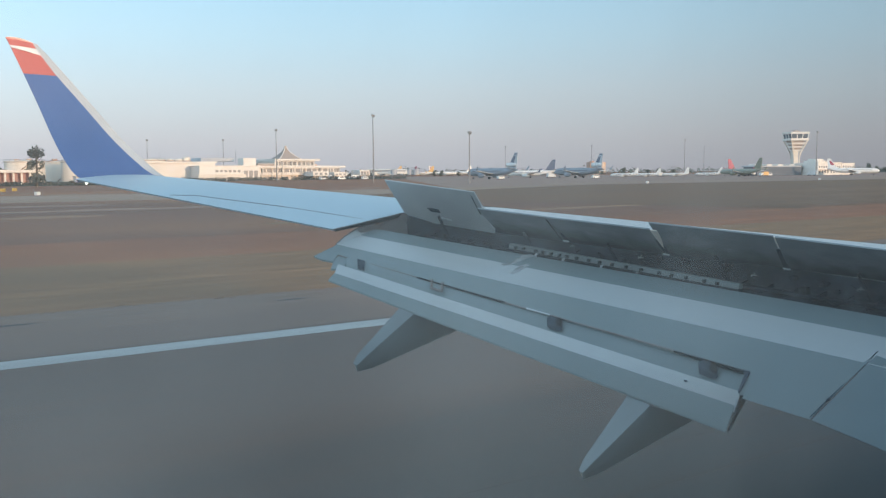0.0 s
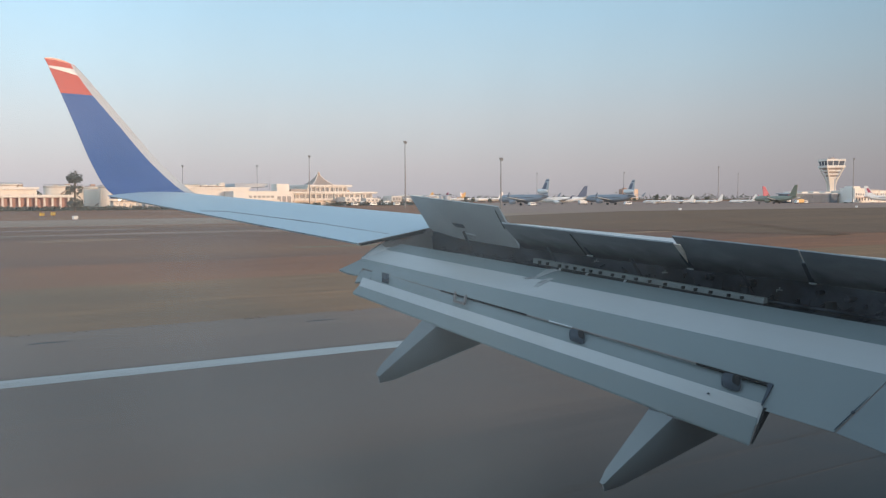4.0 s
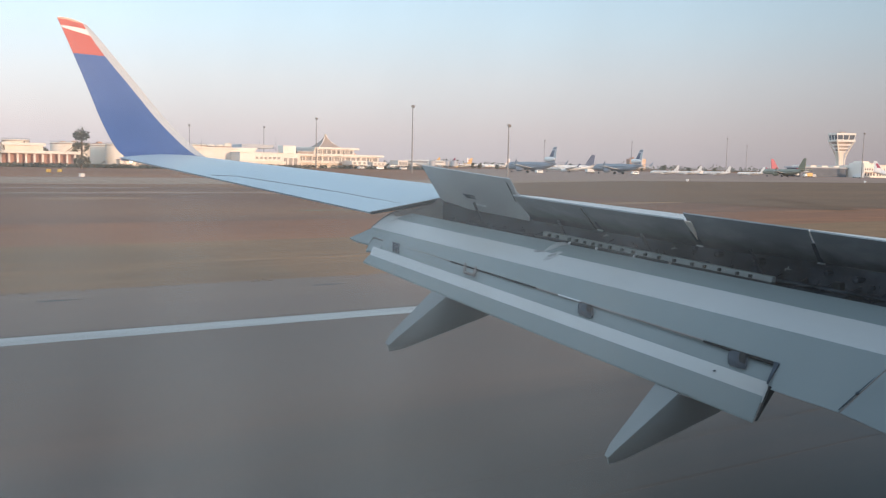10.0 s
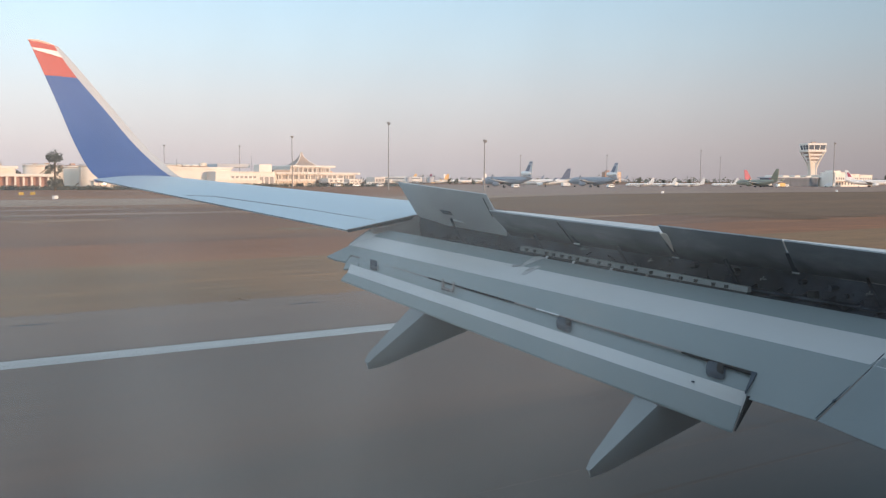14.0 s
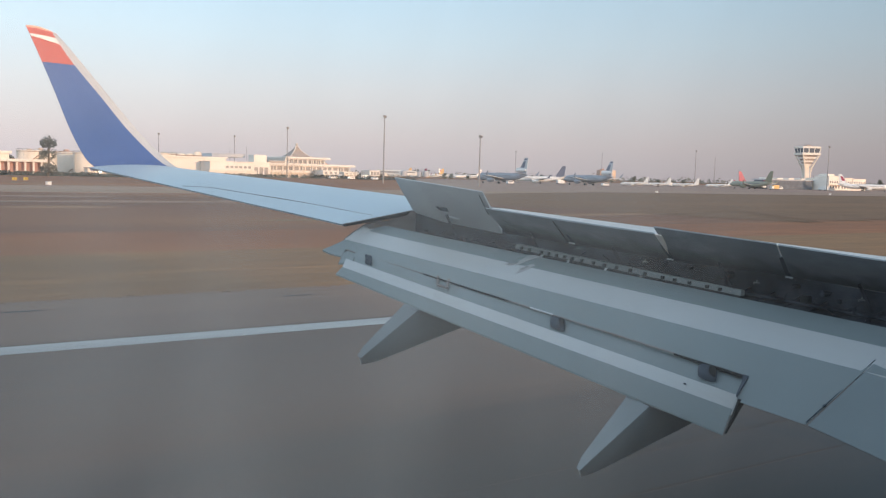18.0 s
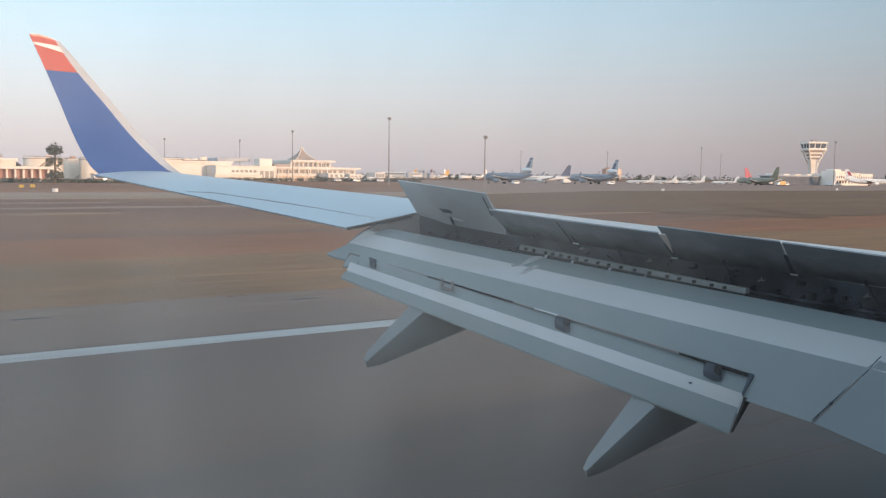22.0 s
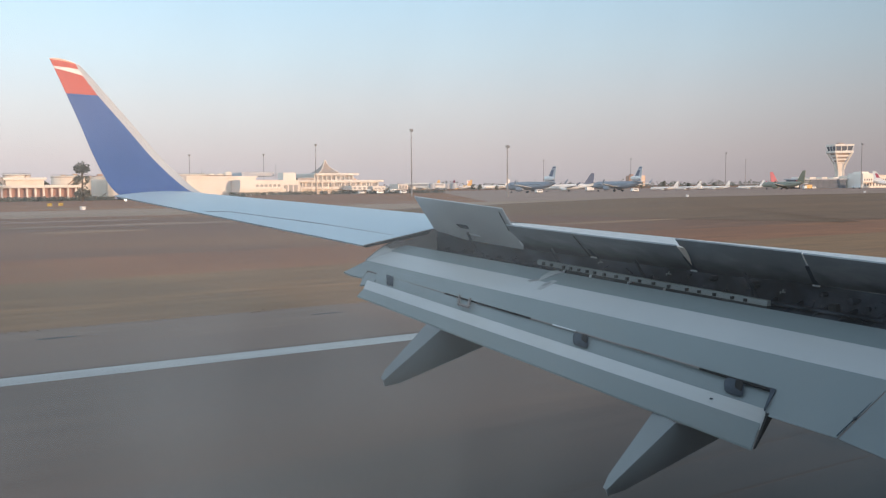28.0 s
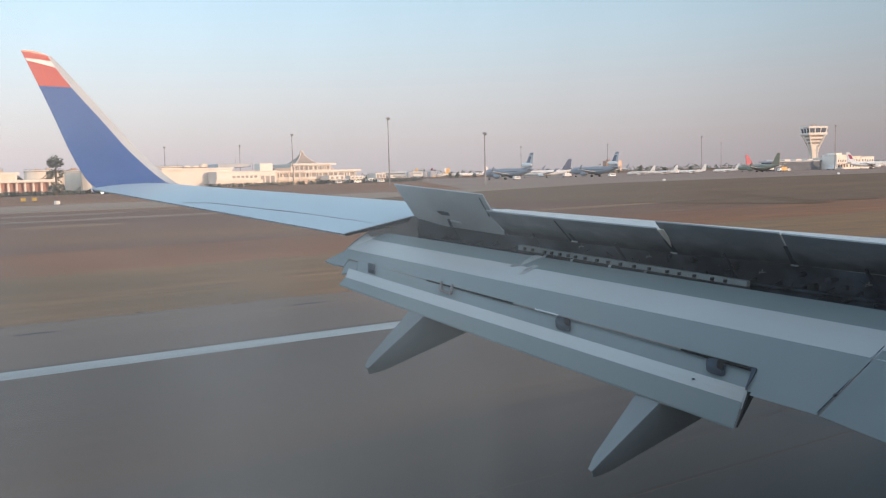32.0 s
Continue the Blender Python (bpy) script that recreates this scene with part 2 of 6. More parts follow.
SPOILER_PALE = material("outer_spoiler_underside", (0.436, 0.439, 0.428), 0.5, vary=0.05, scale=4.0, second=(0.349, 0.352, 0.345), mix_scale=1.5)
SPOILER_TOP = material("spoiler_top_paint", (0.84, 0.73, 0.62), 0.55, vary=0.03, scale=3.0, second=(0.77, 0.67, 0.57), mix_scale=0.8)
# near-black base colour that also carries the shade inside the bay
BAY = material("bay_shaded_metal", (0.010, 0.012, 0.017), 0.65, vary=0.5, scale=9.0, second=(0.040, 0.047, 0.060), mix_scale=3.0)
SLOT = material("dark_seal_and_shadow", (0.046, 0.059, 0.074), 0.7, vary=0.2, scale=8.0)
STRIP = material("strip_grey_metal", (0.122, 0.136, 0.132), 0.55, vary=0.08, scale=6.0, second=(0.092, 0.102, 0.100), mix_scale=3.0)
COVE = material("grimy_cove_and_shadow", (0.190, 0.170, 0.160), 0.7, vary=0.15, scale=6.0, second=(0.145, 0.123, 0.111), mix_scale=3.0)
SEAL = material("black_seal_and_shadow", (0.015, 0.016, 0.017), 0.7, vary=0.2, scale=8.0)
STEEL = material("bright_steel", (0.6, 0.61, 0.62), 0.35, metal=0.7, vary=0.1, scale=8.0)
SPOILER_TOP.node_tree.nodes["Principled BSDF"].inputs["Specular IOR Level"].default_value = 0.15
for dark_mat in (BAY, SEAL, SLOT):
    dark_mat.node_tree.nodes["Principled BSDF"].inputs["Specular IOR Level"].default_value = 0.12
BLUE = material("winglet_blue", (0.040, 0.086, 0.250), 0.35, vary=0.04, scale=2.0, second=(0.053, 0.106, 0.288), mix_scale=0.8)
RED = material("winglet_red", (0.48, 0.108, 0.080), 0.35, vary=0.04, scale=2.0)
WHITE = material("white_paint", (0.699, 0.682, 0.657), 0.4, vary=0.03, scale=1.0, second=(0.644, 0.623, 0.599), mix_scale=0.3)
LIGHT_GREY = material("light_grey_paint", (0.46, 0.47, 0.48), 0.4, vary=0.03, scale=1.0)
LAMP = glass("lit_lens", (0.85, 0.82, 0.75), 0.1)
LAMP.node_tree.nodes["Principled BSDF"].inputs["Emission Color"].default_value = (1.0, 0.88, 0.68, 1)
LAMP.node_tree.nodes["Principled BSDF"].inputs["Emission Strength"].default_value = 2.5

WALL = material("white_render_wall", (0.720, 0.660, 0.593), 0.85, vary=0.04, scale=0.5, second=(0.648, 0.585, 0.516), mix_scale=0.08)
WALL_GREY = material("grey_panel_wall", (0.40, 0.40, 0.41), 0.7, vary=0.06, scale=0.4, second=(0.34, 0.34, 0.36), mix_scale=0.1)
WALL_ROSE = material("rose_wall", (0.40, 0.235, 0.19), 0.85, vary=0.1, scale=0.4, second=(0.35, 0.205, 0.165), mix_scale=0.1)
CONCRETE = material("pale_concrete", (0.706, 0.609, 0.510), 0.85, vary=0.05, scale=0.5, second=(0.617, 0.530, 0.440), mix_scale=0.15)
ROOF = material("brown_grey_roof", (0.36, 0.29, 0.245), 0.8, vary=0.1, scale=0.5, second=(0.30, 0.24, 0.205), mix_scale=0.1)
WINDOW = glass("dark_window", (0.12, 0.13, 0.15))
GLAZED = material("blue_grey_glazing", (0.15, 0.16, 0.185), 0.25, vary=0.12, scale=0.35, second=(0.11, 0.12, 0.14), mix_scale=0.12)
# paler than WINDOW: dusk sky reflection and haze painted into the base
WINDOW_DUSK = glass("dusk_reflection_window", (0.30, 0.28, 0.27))
TANK = material("tank_cream_paint", (0.74, 0.66, 0.56), 0.55, vary=0.04, scale=0.3, second=(0.66, 0.575, 0.475), mix_scale=0.12, stretch=(1, 1, 0.25))
RUST = material("brown_steel", (0.23, 0.16, 0.12), 0.7, vary=0.2, scale=1.0)
FLATS = material("peach_apartment_wall", (0.607, 0.431, 0.297), 0.85, vary=0.06, scale=0.1, second=(0.534, 0.353, 0.242), mix_scale=0.03)
FLATS_DARK = material("brick_red_apartment_wall", (0.42, 0.27, 0.20), 0.85, vary=0.06, scale=0.1, second=(0.37, 0.24, 0.175), mix_scale=0.03)
POLE = material("galvanised_pole", (0.200, 0.185, 0.175), 0.6, metal=0.0, vary=0.1, scale=1.0)
BARK = material("bark", (0.12, 0.085, 0.06), 0.9, vary=0.3, scale=3.0, bump=0.4)
LEAF = material("dusty_leaf", (0.125, 0.12, 0.09), 0.85, vary=0.3, scale=0.6, second=(0.10, 0.10, 0.078), mix_scale=0.25)
LEAF_DARK = material("dark_leaf", (0.085, 0.085, 0.066), 0.85, vary=0.3, scale=0.6, second=(0.065, 0.067, 0.054), mix_scale=0.25)
TAIL_RED = material("tail_red", (0.345, 0.060, 0.095), 0.4, vary=0.04, scale=0.5)
TAIL_NAVY = material("tail_navy", (0.10, 0.11, 0.16), 0.4, vary=0.05, scale=0.5)
TAIL_PALE = material("tail_pale_grey", (0.42, 0.43, 0.45), 0.4, vary=0.05, scale=0.5)
TAIL_GREEN_PALE = material("fuselage_dull_green", (0.27, 0.265, 0.205), 0.5, vary=0.05, scale=0.5)
TAIL_GREEN = material("tail_green", (0.210, 0.195, 0.130), 0.5, vary=0.05, scale=0.5)
YELLOW = material("airline_yellow", (0.62, 0.37, 0.13), 0.4, vary=0.04, scale=0.5)
# engine blue-grey; on the three-engined jets it paints in their shaded sides
SHADE_BLUE = material("blue_grey_paint_and_shade", (0.25, 0.265, 0.295), 0.55, vary=0.05, scale=0.5)
TYRE = material("tyre", (0.02, 0.02, 0.02), 0.85, vary=0.2, scale=5.0)
SIGN_YELLOW = material("sign_yellow", (0.55, 0.36, 0.05), 0.5, vary=0.05, scale=2.0)


# ---- builders ----
def part(name, bm, mat, parent=None, label="", smooth=False):
    me = bpy.data.meshes.new(name)
    bmesh.ops.recalc_face_normals(bm, faces=bm.faces)
    if smooth:
        for f in bm.faces:
            f.smooth = True
    bm.to_mesh(me)
    bm.free()
    me.materials.append(mat)
    if smooth:
        me.set_sharp_from_angle(angle=radians(38))
    ob = new(name, me)
    ob.parent = parent
    if label:
        tagged(ob, label)
    return ob


def thing(name, label, category, group="", at=(0, 0, 0), rz=0.0, kind=""):
    ob = new(name)
    ob.matrix_basis = pose(*at, 0, 0, rz)
    return tagged(ob, label, category, group, kind)


def box(bm, x0, x1, y0, y1, z0, z1, bev=0.0):
    v = [bm.verts.new((x, y, z)) for z in (z0, z1) for y in (y0, y1) for x in (x0, x1)]
    fs = [bm.faces.new([v[i] for i in q]) for q in ((0, 2, 3, 1), (4, 5, 7, 6), (0, 1, 5, 4), (2, 6, 7, 3), (0, 4, 6, 2), (1, 3, 7, 5))]
    if bev:
        bmesh.ops.bevel(bm, geom=list({e for f in fs for e in f.edges}), offset=bev, segments=1, affect="EDGES")
    return bm


def loft(bm, rings, caps=True):
    """Joins closed rings of the same number of points."""
    vs = [[bm.verts.new(p) for p in r] for r in rings]
    n = len(vs[0])
    for a, b in zip(vs, vs[1:]):
        for i in range(n):
            bm.faces.new((a[i], a[(i + 1) % n], b[(i + 1) % n], b[i]))
    if caps:
        bm.faces.new(vs[0])
        bm.faces.new(vs[-1][::-1])
    return bm


def circle(c, r, seg, axis="z", squash=1.0):
    out = []
    for i in range(seg):
        a = 2 * math.pi * i / seg
        u, v = r * math.cos(a), r * squash * math.sin(a)
        out.append({"z": (c[0] + u, c[1] + v, c[2]), "x": (c[0], c[1] + u, c[2] + v), "y": (c[0] + u, c[1], c[2] + v)}[axis])
    return out


def tube(bm, p, q, r, r2=None, seg=8):
    p, q = Vector(p), Vector(q)
    d = (q - p).normalized()
    a = d.orthogonal().normalized()
    b = d.cross(a)
    ring = lambda c, rr: [c + a * rr * math.cos(2 * math.pi * i / seg) + b * rr * math.sin(2 * math.pi * i / seg) for i in range(seg)]
    return loft(bm, [ring(p, r), ring(q, r if r2 is None else r2)])


def slab(bm, quad, thick):
    """A plate from four or more corners, thickened against its normal."""
    q = [Vector(p) for p in quad]
    n = (q[1] - q[0]).cross(q[-1] - q[0]).normalized()
    if n.z < 0:
        n = -n
    return loft(bm, [q, [p - n * thick for p in q]])


def site(bearing, out):
    """A place by its bearing in degrees from the runway's direction and its distance from the runway."""
    return out / math.tan(radians(bearing)), out


# ---- ground ----
def sheet(name, x0, x1, y0, y1, z, mat, nx=1, ny=1):
    bm = bmesh.new()
    box(bm, x0, x1, y0, y1, z - 0.3, z)
    return tagged(part(name, bm, mat), kind="structure")


ground_bm = bmesh.new()
N = 24
gv = [[ground_bm.verts.new((-4800 + 9600 * i / N, -4800 + 9600 * j / N, 0.0)) for i in range(N + 1)] for j in range(N + 1)]
for j in range(N):
    for i in range(N):
        ground_bm.faces.new((gv[j][i], gv[j][i + 1], gv[j + 1][i + 1], gv[j + 1][i]))
tagged(part("ground", ground_bm, GRASS), "flat dry brown airfield grass", "ground", kind="structure")
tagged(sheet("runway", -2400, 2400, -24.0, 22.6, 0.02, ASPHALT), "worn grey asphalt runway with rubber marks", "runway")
tagged(sheet("runway_shoulder", -2400, 2400, 22.6, 29.6, 0.016, SHOULDER), "paler asphalt shoulder beside the runway", "shoulder")
tagged(sheet("verge", -2400, 2400, 29.6, 45.0, 0.012, VERGE), "strip of dry yellowish grass along the runway", "verge")
tagged(sheet("taxiway", -2400, 2400, 152.0, 203.0, 0.03, TAXIWAY), "pale parallel taxiway across the grass", "taxiway")
bm = bmesh.new()
rim = ((140, 203.2), (2400, 203.2), (2400, 760), (352, 760), (335, 545))
loft(bm, [[(x, y, z) for x, y in rim] for z in (0.032, -0.3)])
tagged(part("apron", bm, APRON), "wide pale concrete apron before the terminal", "apron", kind="structure")
tagged(sheet("rough_grass", -2400, 2400, 60.0, 151.9, 0.004, GRASS_ROUGH), "band of darker rough grass before the taxiway", "grass")
# an unmown belt that widens where the taxiway ends
bm = bmesh.new()
belt_rng = random.Random(17)
edge = []
for k in range(71):
    v, u = min(1.0, k / 10), max(0.0, (k - 10) / 60) ** 2
    near = (74 + 12 * v + 1400 * u, 140 - 80 * v ** 0.8 + v * belt_rng.uniform(-4, 4))
    far = (76 + 124 * v + 1400 * u, 146 + 64 * v ** 0.9)
    edge.append(tuple(bm.verts.new((*p, 0.037)) for p in (near, far)))
for (p0, p1), (q0, q1) in zip(edge, edge[1:]):
    bm.faces.new((p0, q0, q1, p1))
tagged(part("long_grass", bm, OLIVE), "belt of long dull olive grass before the taxiway", "grass", kind="structure")
tagged(sheet("runway_edge_line", -2400, 2400, 21.35, 22.25, 0.026, LINE), "worn white painted runway edge line", "line")

# ---- the airliner's wing ----
wing = thing("airliner", "airliner wing, spoilers raised, flaps lowered, blue and red winglet", "aircraft")


def on(a, b, u):
    return Vector(a).lerp(Vector(b), u)


def span(ln, L):
    """The point of a spanwise line at the distance L out from the cabin."""
    a, b = Vector(ln[0]), Vector(ln[1])
    return a + (b - a) * ((L - a.y) / (b.y - a.y))


CREST = ((4.501, 14.93, 4.21), (9.717, 5.738, 3.382))
TRAIL = ((3.427, 14.456, 4.087), (5.01, 9.926, 3.559))
HINGE = ((6.267, 10.251, 3.669), (8.597, 5.066, 3.122))
F_FRONT = ((5.695, 10.141, 3.529), (7.939, 4.669, 2.886))
F_TOP = ((5.415, 9.954, 3.462), (7.501, 4.406, 2.783))
F_BOT = ((5.029, 9.848, 3.372), (6.906, 4.151, 2.66))
F_TRAIL = ((4.897, 9.579, 3.278), (6.454, 4.911, 2.508))
A_TOP = ((4.723, 9.244, 3.198), (6.3, 4.899, 2.357))
A_BOT = ((4.564, 9.022, 3.128), (6.276, 4.931, 2.23))
A_TRAIL = ((4.48, 9.014, 3.057), (6.213, 4.965, 2.013))
DOWN = Vector((0, 0, -1))


def outer_skin(L, u):
    """The upper skin of the outer wing at the part u of its chord from the rear edge."""
    c, t = span(CREST, L), span(TRAIL, L)
    p = t.lerp(c, u)
    p.z += 0.035 * math.sin(math.pi * u) * (c.x - t.x) / 1.5 * min(1.0, max(0.0, (L - 10.2) / 1.2))
    return p


def outer_ring(L, slant=0.0):
    c, t = span(CREST, L + slant), span(TRAIL, L)
    ch = c.x - t.x
    out = [t.copy()]
    for u in (0.15, 0.3, 0.45, 0.58, 0.7, 0.85, 1.0):
        out.append(outer_skin(L + slant * min(1.0, u / 0.58), u))
    low = outer_skin(L + slant * 0.7, 0.4) + Vector((0, 0, -0.07))
    out += [c + Vector((0.22 * ch, 0, -0.03)), c + Vector((0.40 * ch, 0, -0.08)), c + Vector((0.42 * ch, 0, -0.11)),
            c + Vector((0.25 * ch, 0, -0.14)), low, t + Vector((0.03, 0, -0.025))]
    return out


bm = bmesh.new()
loft(bm, [outer_ring(9.93, 0.33)] + [outer_ring(L) for L in (10.6, 11.2, 12, 13, 14, 14.93, 15.3)])
skin = part("outer_wing", bm, WING, wing, "pale blue-grey painted outer wing skin", smooth=True)
skin.data.materials.append(COVE)
for f in skin.data.polygons:
    if max(skin.data.vertices[k].co.y for k in f.vertices) < 10.4:
        f.material_index, f.use_smooth = 1, False
bm = bmesh.new()
end = [outer_skin(9.93 + 0.33 * min(1.0, u / 0.58), u) for u in (0.0, 0.15, 0.3, 0.45, 0.58)]
loft(bm, [[p + Vector((0.0, -0.034, -0.006)) for p in end] + [end[-1] + Vector((0, -0.034, -0.055)), end[2] + Vector((0, -0.034, -0.045)), end[0] + Vector((0.02, -0.034, -0.03))],
          [p + Vector((0.0, -0.05, -0.006)) for p in end] + [end[-1] + Vector((0, -0.05, -0.055)), end[2] + Vector((0, -0.05, -0.045)), end[0] + Vector((0.02, -0.05, -0.03))]])
part("wing_end_seal", bm, SEAL, wing, "dark seal at the aileron's inner end")
bm = bmesh.new()
cove = [end[1] + Vector((0.02, -0.058, -0.05)), end[3] + Vector((0, -0.058, -0.07)), end[4] + Vector((0.02, -0.058, -0.04)), Vector((6.30, 10.16, 3.30)), Vector((5.80, 10.14, 3.36)), Vector((5.55, 10.05, 3.42))]
loft(bm, [cove, [p + Vector((0.05, 0.06, -0.01)) for p in cove]])
part("flap_cove", bm, COVE, wing, "grimy brown-grey cove behind the flap")


def inner_ring(L):
    c, h = span(CREST, L), span(HINGE, L)
    ch = c.x - h.x
    g = max(0.0, 6.5 - L) * 0.42
    out = [h.copy()]
    for u in (0.3, 0.6, 0.85, 1.0):
        p = h.lerp(c, u)
        p.z += 0.02 * math.sin(math.pi * u)
        out.append(p)
    out += [c + Vector((0.35 + g * 0.5, 0, -0.02 - g * 0.04)), c + Vector((0.75 + g, 0, -0.10 - g * 0.1)), c + Vector((0.95 + g, 0, -0.24 - g * 0.1)), c + Vector((0.9 + g, 0, -0.34 - g * 0.1)),
            c + Vector((0.4 + g * 0.5, 0, -0.46 - g * 0.12)), h + Vector((0.0, 0, -0.5))]
    return out


bm = bmesh.new()
loft(bm, [inner_ring(L) for L in (-0.4, 1.5, 3, 4.5, 6, 7.5, 9, 10.0)])
part("inner_wing", bm, WING_CREST, wing, "inner wing skin with the pale sky reflection painted in", smooth=True)

bm = bmesh.new()
h0, c0 = span(HINGE, 10.27), span(CREST, 10.27)
loft(bm, [[h0 + Vector((-0.02, d, -0.01)), h0.lerp(c0, 0.6) + Vector((0, d, -0.03)), h0.lerp(c0, 0.6) + Vector((0, d, -0.5)), h0 + Vector((-0.06, d, -0.5))] for d in (0.0, 0.02)])
part("bay_end", bm, BAY, wing, "dark outer end of the spoiler bay")
# seams of the aileron and its tab
for (La, ua), (Lb, ub) in (((12.8, 0.17), (10.2, 0.30)), ((12.8, 0.17), (13.1, 0.06))):
    bm = bmesh.new()
    for i in range(6):
        a, b = (outer_skin(La + (Lb - La) * k / 6, ua + (ub - ua) * k / 6) + Vector((0, 0, 0.0)) for k in (i, i + 1))
        tube(bm, a, b, 0.006, seg=6)
    part("aileron_seam", bm, COVE, wing, "dark gap along the aileron")

# ---- flaps ----
def strip(name, la, lb, mat, label, ua=-0.0, ub=1.16, thick=0.05, ulim=None, lift=0.0, seg=24, bulge=0.012):
    bm = bmesh.new()
    rings = []
    for i in range(seg + 1):
        u = ua + (ub - ua) * i / seg
        p, q = on(*la, u), on(*lb, u if ulim is None else ulim[0] + (ulim[1] - ulim[0]) * i / seg)
        n = Vector((0, 0, lift))
        m = p.lerp(q, 0.5) + Vector((0, 0, bulge))
        rings.append([p + n, m + n, q + n, q + DOWN * thick, m + DOWN * thick, p + DOWN * thick])
    loft(bm, rings)
    return part(name, bm, mat, wing, label, smooth=False)


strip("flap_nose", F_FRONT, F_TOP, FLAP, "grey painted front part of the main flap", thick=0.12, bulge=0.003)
strip("flap_band", F_TOP, F_BOT, FLAP_BAND, "pale band of painted sky sheen across the main flap", thick=0.10, bulge=0.003)
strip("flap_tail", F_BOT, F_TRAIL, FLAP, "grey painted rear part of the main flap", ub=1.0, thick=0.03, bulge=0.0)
strip("aft_flap_nose", tuple(Vector(p) + Vector((0.10, 0.05, 0.10)) for p in F_TRAIL), A_TOP, FLAP, "grey front part of the aft flap", ua=0.03, ub=1.0, ulim=(0.0, 1.0), thick=0.06, lift=-0.06)
bm = bmesh.new()
slab(bm, [Vector((4.946, 9.410, 3.234)), Vector((4.918, 9.562, 3.265)), Vector((4.814, 9.479, 3.242)), Vector((4.702, 9.332, 3.205)), Vector((4.581, 9.152, 3.161)), Vector((4.636, 9.132, 3.160)), Vector((4.774, 9.172, 3.175))], 0.02)
part("aft_flap_end_cap", bm, FLAP, wing, "rounded outer end of the aft flap")
strip("aft_flap_band", A_TOP, A_BOT, FLAP_BAND, "pale band of painted sky sheen along the aft flap", ub=1.0, thick=0.06, bulge=0.002)
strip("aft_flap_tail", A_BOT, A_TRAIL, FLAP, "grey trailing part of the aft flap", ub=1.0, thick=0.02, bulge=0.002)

bm = bmesh.new()
slab(bm, [Vector(F_BOT[0]), Vector((4.655, 9.733, 3.261)), Vector((4.684, 9.578, 3.230)), Vector((4.754, 9.433, 3.211)), Vector(F_TRAIL[0])], 0.02)
part("flap_outer_point", bm, FLAP, wing, "pointed outer end of the main flap")
bm = bmesh.new()
rim = [Vector(p) for p in ((5.039, 9.900, 3.372), (5.201, 9.980, 3.453), (5.374, 10.060, 3.523), (5.567, 10.140, 3.572), (5.770, 10.200, 3.585))]
inner = [Vector(F_BOT[0]), on(F_BOT[0], F_TOP[0], 0.5), Vector(F_TOP[0]), on(F_TOP[0], F_FRONT[0], 0.6), Vector(F_FRONT[0])]
loft(bm, [[p, p.lerp(q, 0.5) + Vector((0, 0, 0.012)), q + Vector((0, 0, 0.004)), q + DOWN * 0.09, p + DOWN * 0.05] for p, q in zip(rim, inner)])
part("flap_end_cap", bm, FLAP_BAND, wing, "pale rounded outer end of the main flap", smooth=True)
bm = bmesh.new()
for p, q in zip(rim, rim[1:]):
    tube(bm, p, q, 0.009, seg=6)
part("flap_end_seal", bm, COVE, wing, "grimy seal round the flap's outer end")
CORNER, CORNER2 = Vector(F_TRAIL[1]), Vector((6.295, 4.894, 2.304))
SEAM_TOP, SEAM_LOW = Vector((6.974, 4.101, 2.717)), Vector((6.463, 4.333, 2.214))
bm = bmesh.new()
slab(bm, [CORNER, CORNER2, SEAM_LOW, SEAM_TOP, Vector(F_BOT[1])], 0.008)
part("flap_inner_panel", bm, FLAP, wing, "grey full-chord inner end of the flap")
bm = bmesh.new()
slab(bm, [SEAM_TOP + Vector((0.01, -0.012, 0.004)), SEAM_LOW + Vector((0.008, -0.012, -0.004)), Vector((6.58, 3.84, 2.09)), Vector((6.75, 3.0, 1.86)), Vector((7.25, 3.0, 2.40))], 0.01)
part("inboard_flap", bm, INBOARD_SHADE, wing, "grey inboard flap with painted-in shade beyond a dark seam")
bm = bmesh.new()
tube(bm, SEAM_TOP + Vector((0.05, 0, 0.03)), SEAM_LOW + Vector((0, 0, 0.02)), 0.0045, seg=6)
part("flap_seam", bm, SLOT, wing, "dark rubber seal between the flaps")
bm = bmesh.new()
mid = SEAM_TOP.lerp(SEAM_LOW, 0.72)
box(bm, mid.x - 0.016, mid.x + 0.016, mid.y - 0.012, mid.y + 0.012, mid.z + 0.003, mid.z + 0.028, 0.006)
part("seam_fitting", bm, SLOT, wing)
# dark end face of the aft flap
bm = bmesh.new()
e0, e1 = Vector(A_TOP[1]), Vector(A_TRAIL[1])
loft(bm, [[e0 + Vector((0.0, dy, -0.03)), e0 + Vector((0.075, dy, -0.055)), e1 + Vector((0.012, dy, 0))] for dy in (-0.03, -0.01)])
part("aft_flap_end", bm, SEAL, wing, "dark inner end of the aft flap")
# dark wedge shaped as the triangular shadow at the slot's inner end
bm = bmesh.new()
p, q = Vector(F_TRAIL[1]) + Vector((-0.014, -0.011, 0.002)), Vector(A_TOP[1]) + Vector((-0.014, -0.011, 0.004))
outboard = (Vector(F_TRAIL[0]) - Vector(F_TRAIL[1])).normalized()
loft(bm, [[p + DOWN * d, q + DOWN * d, q + outboard * 0.012 + DOWN * d, p.lerp(q, 0.35) + outboard * 0.028 + DOWN * d, p + outboard * 0.05 + DOWN * d] for d in (0.0, 0.02)])
part("slot_end_shadow", bm, SLOT, wing, "dark wedge for the shadow at the inner end of the flap slot")

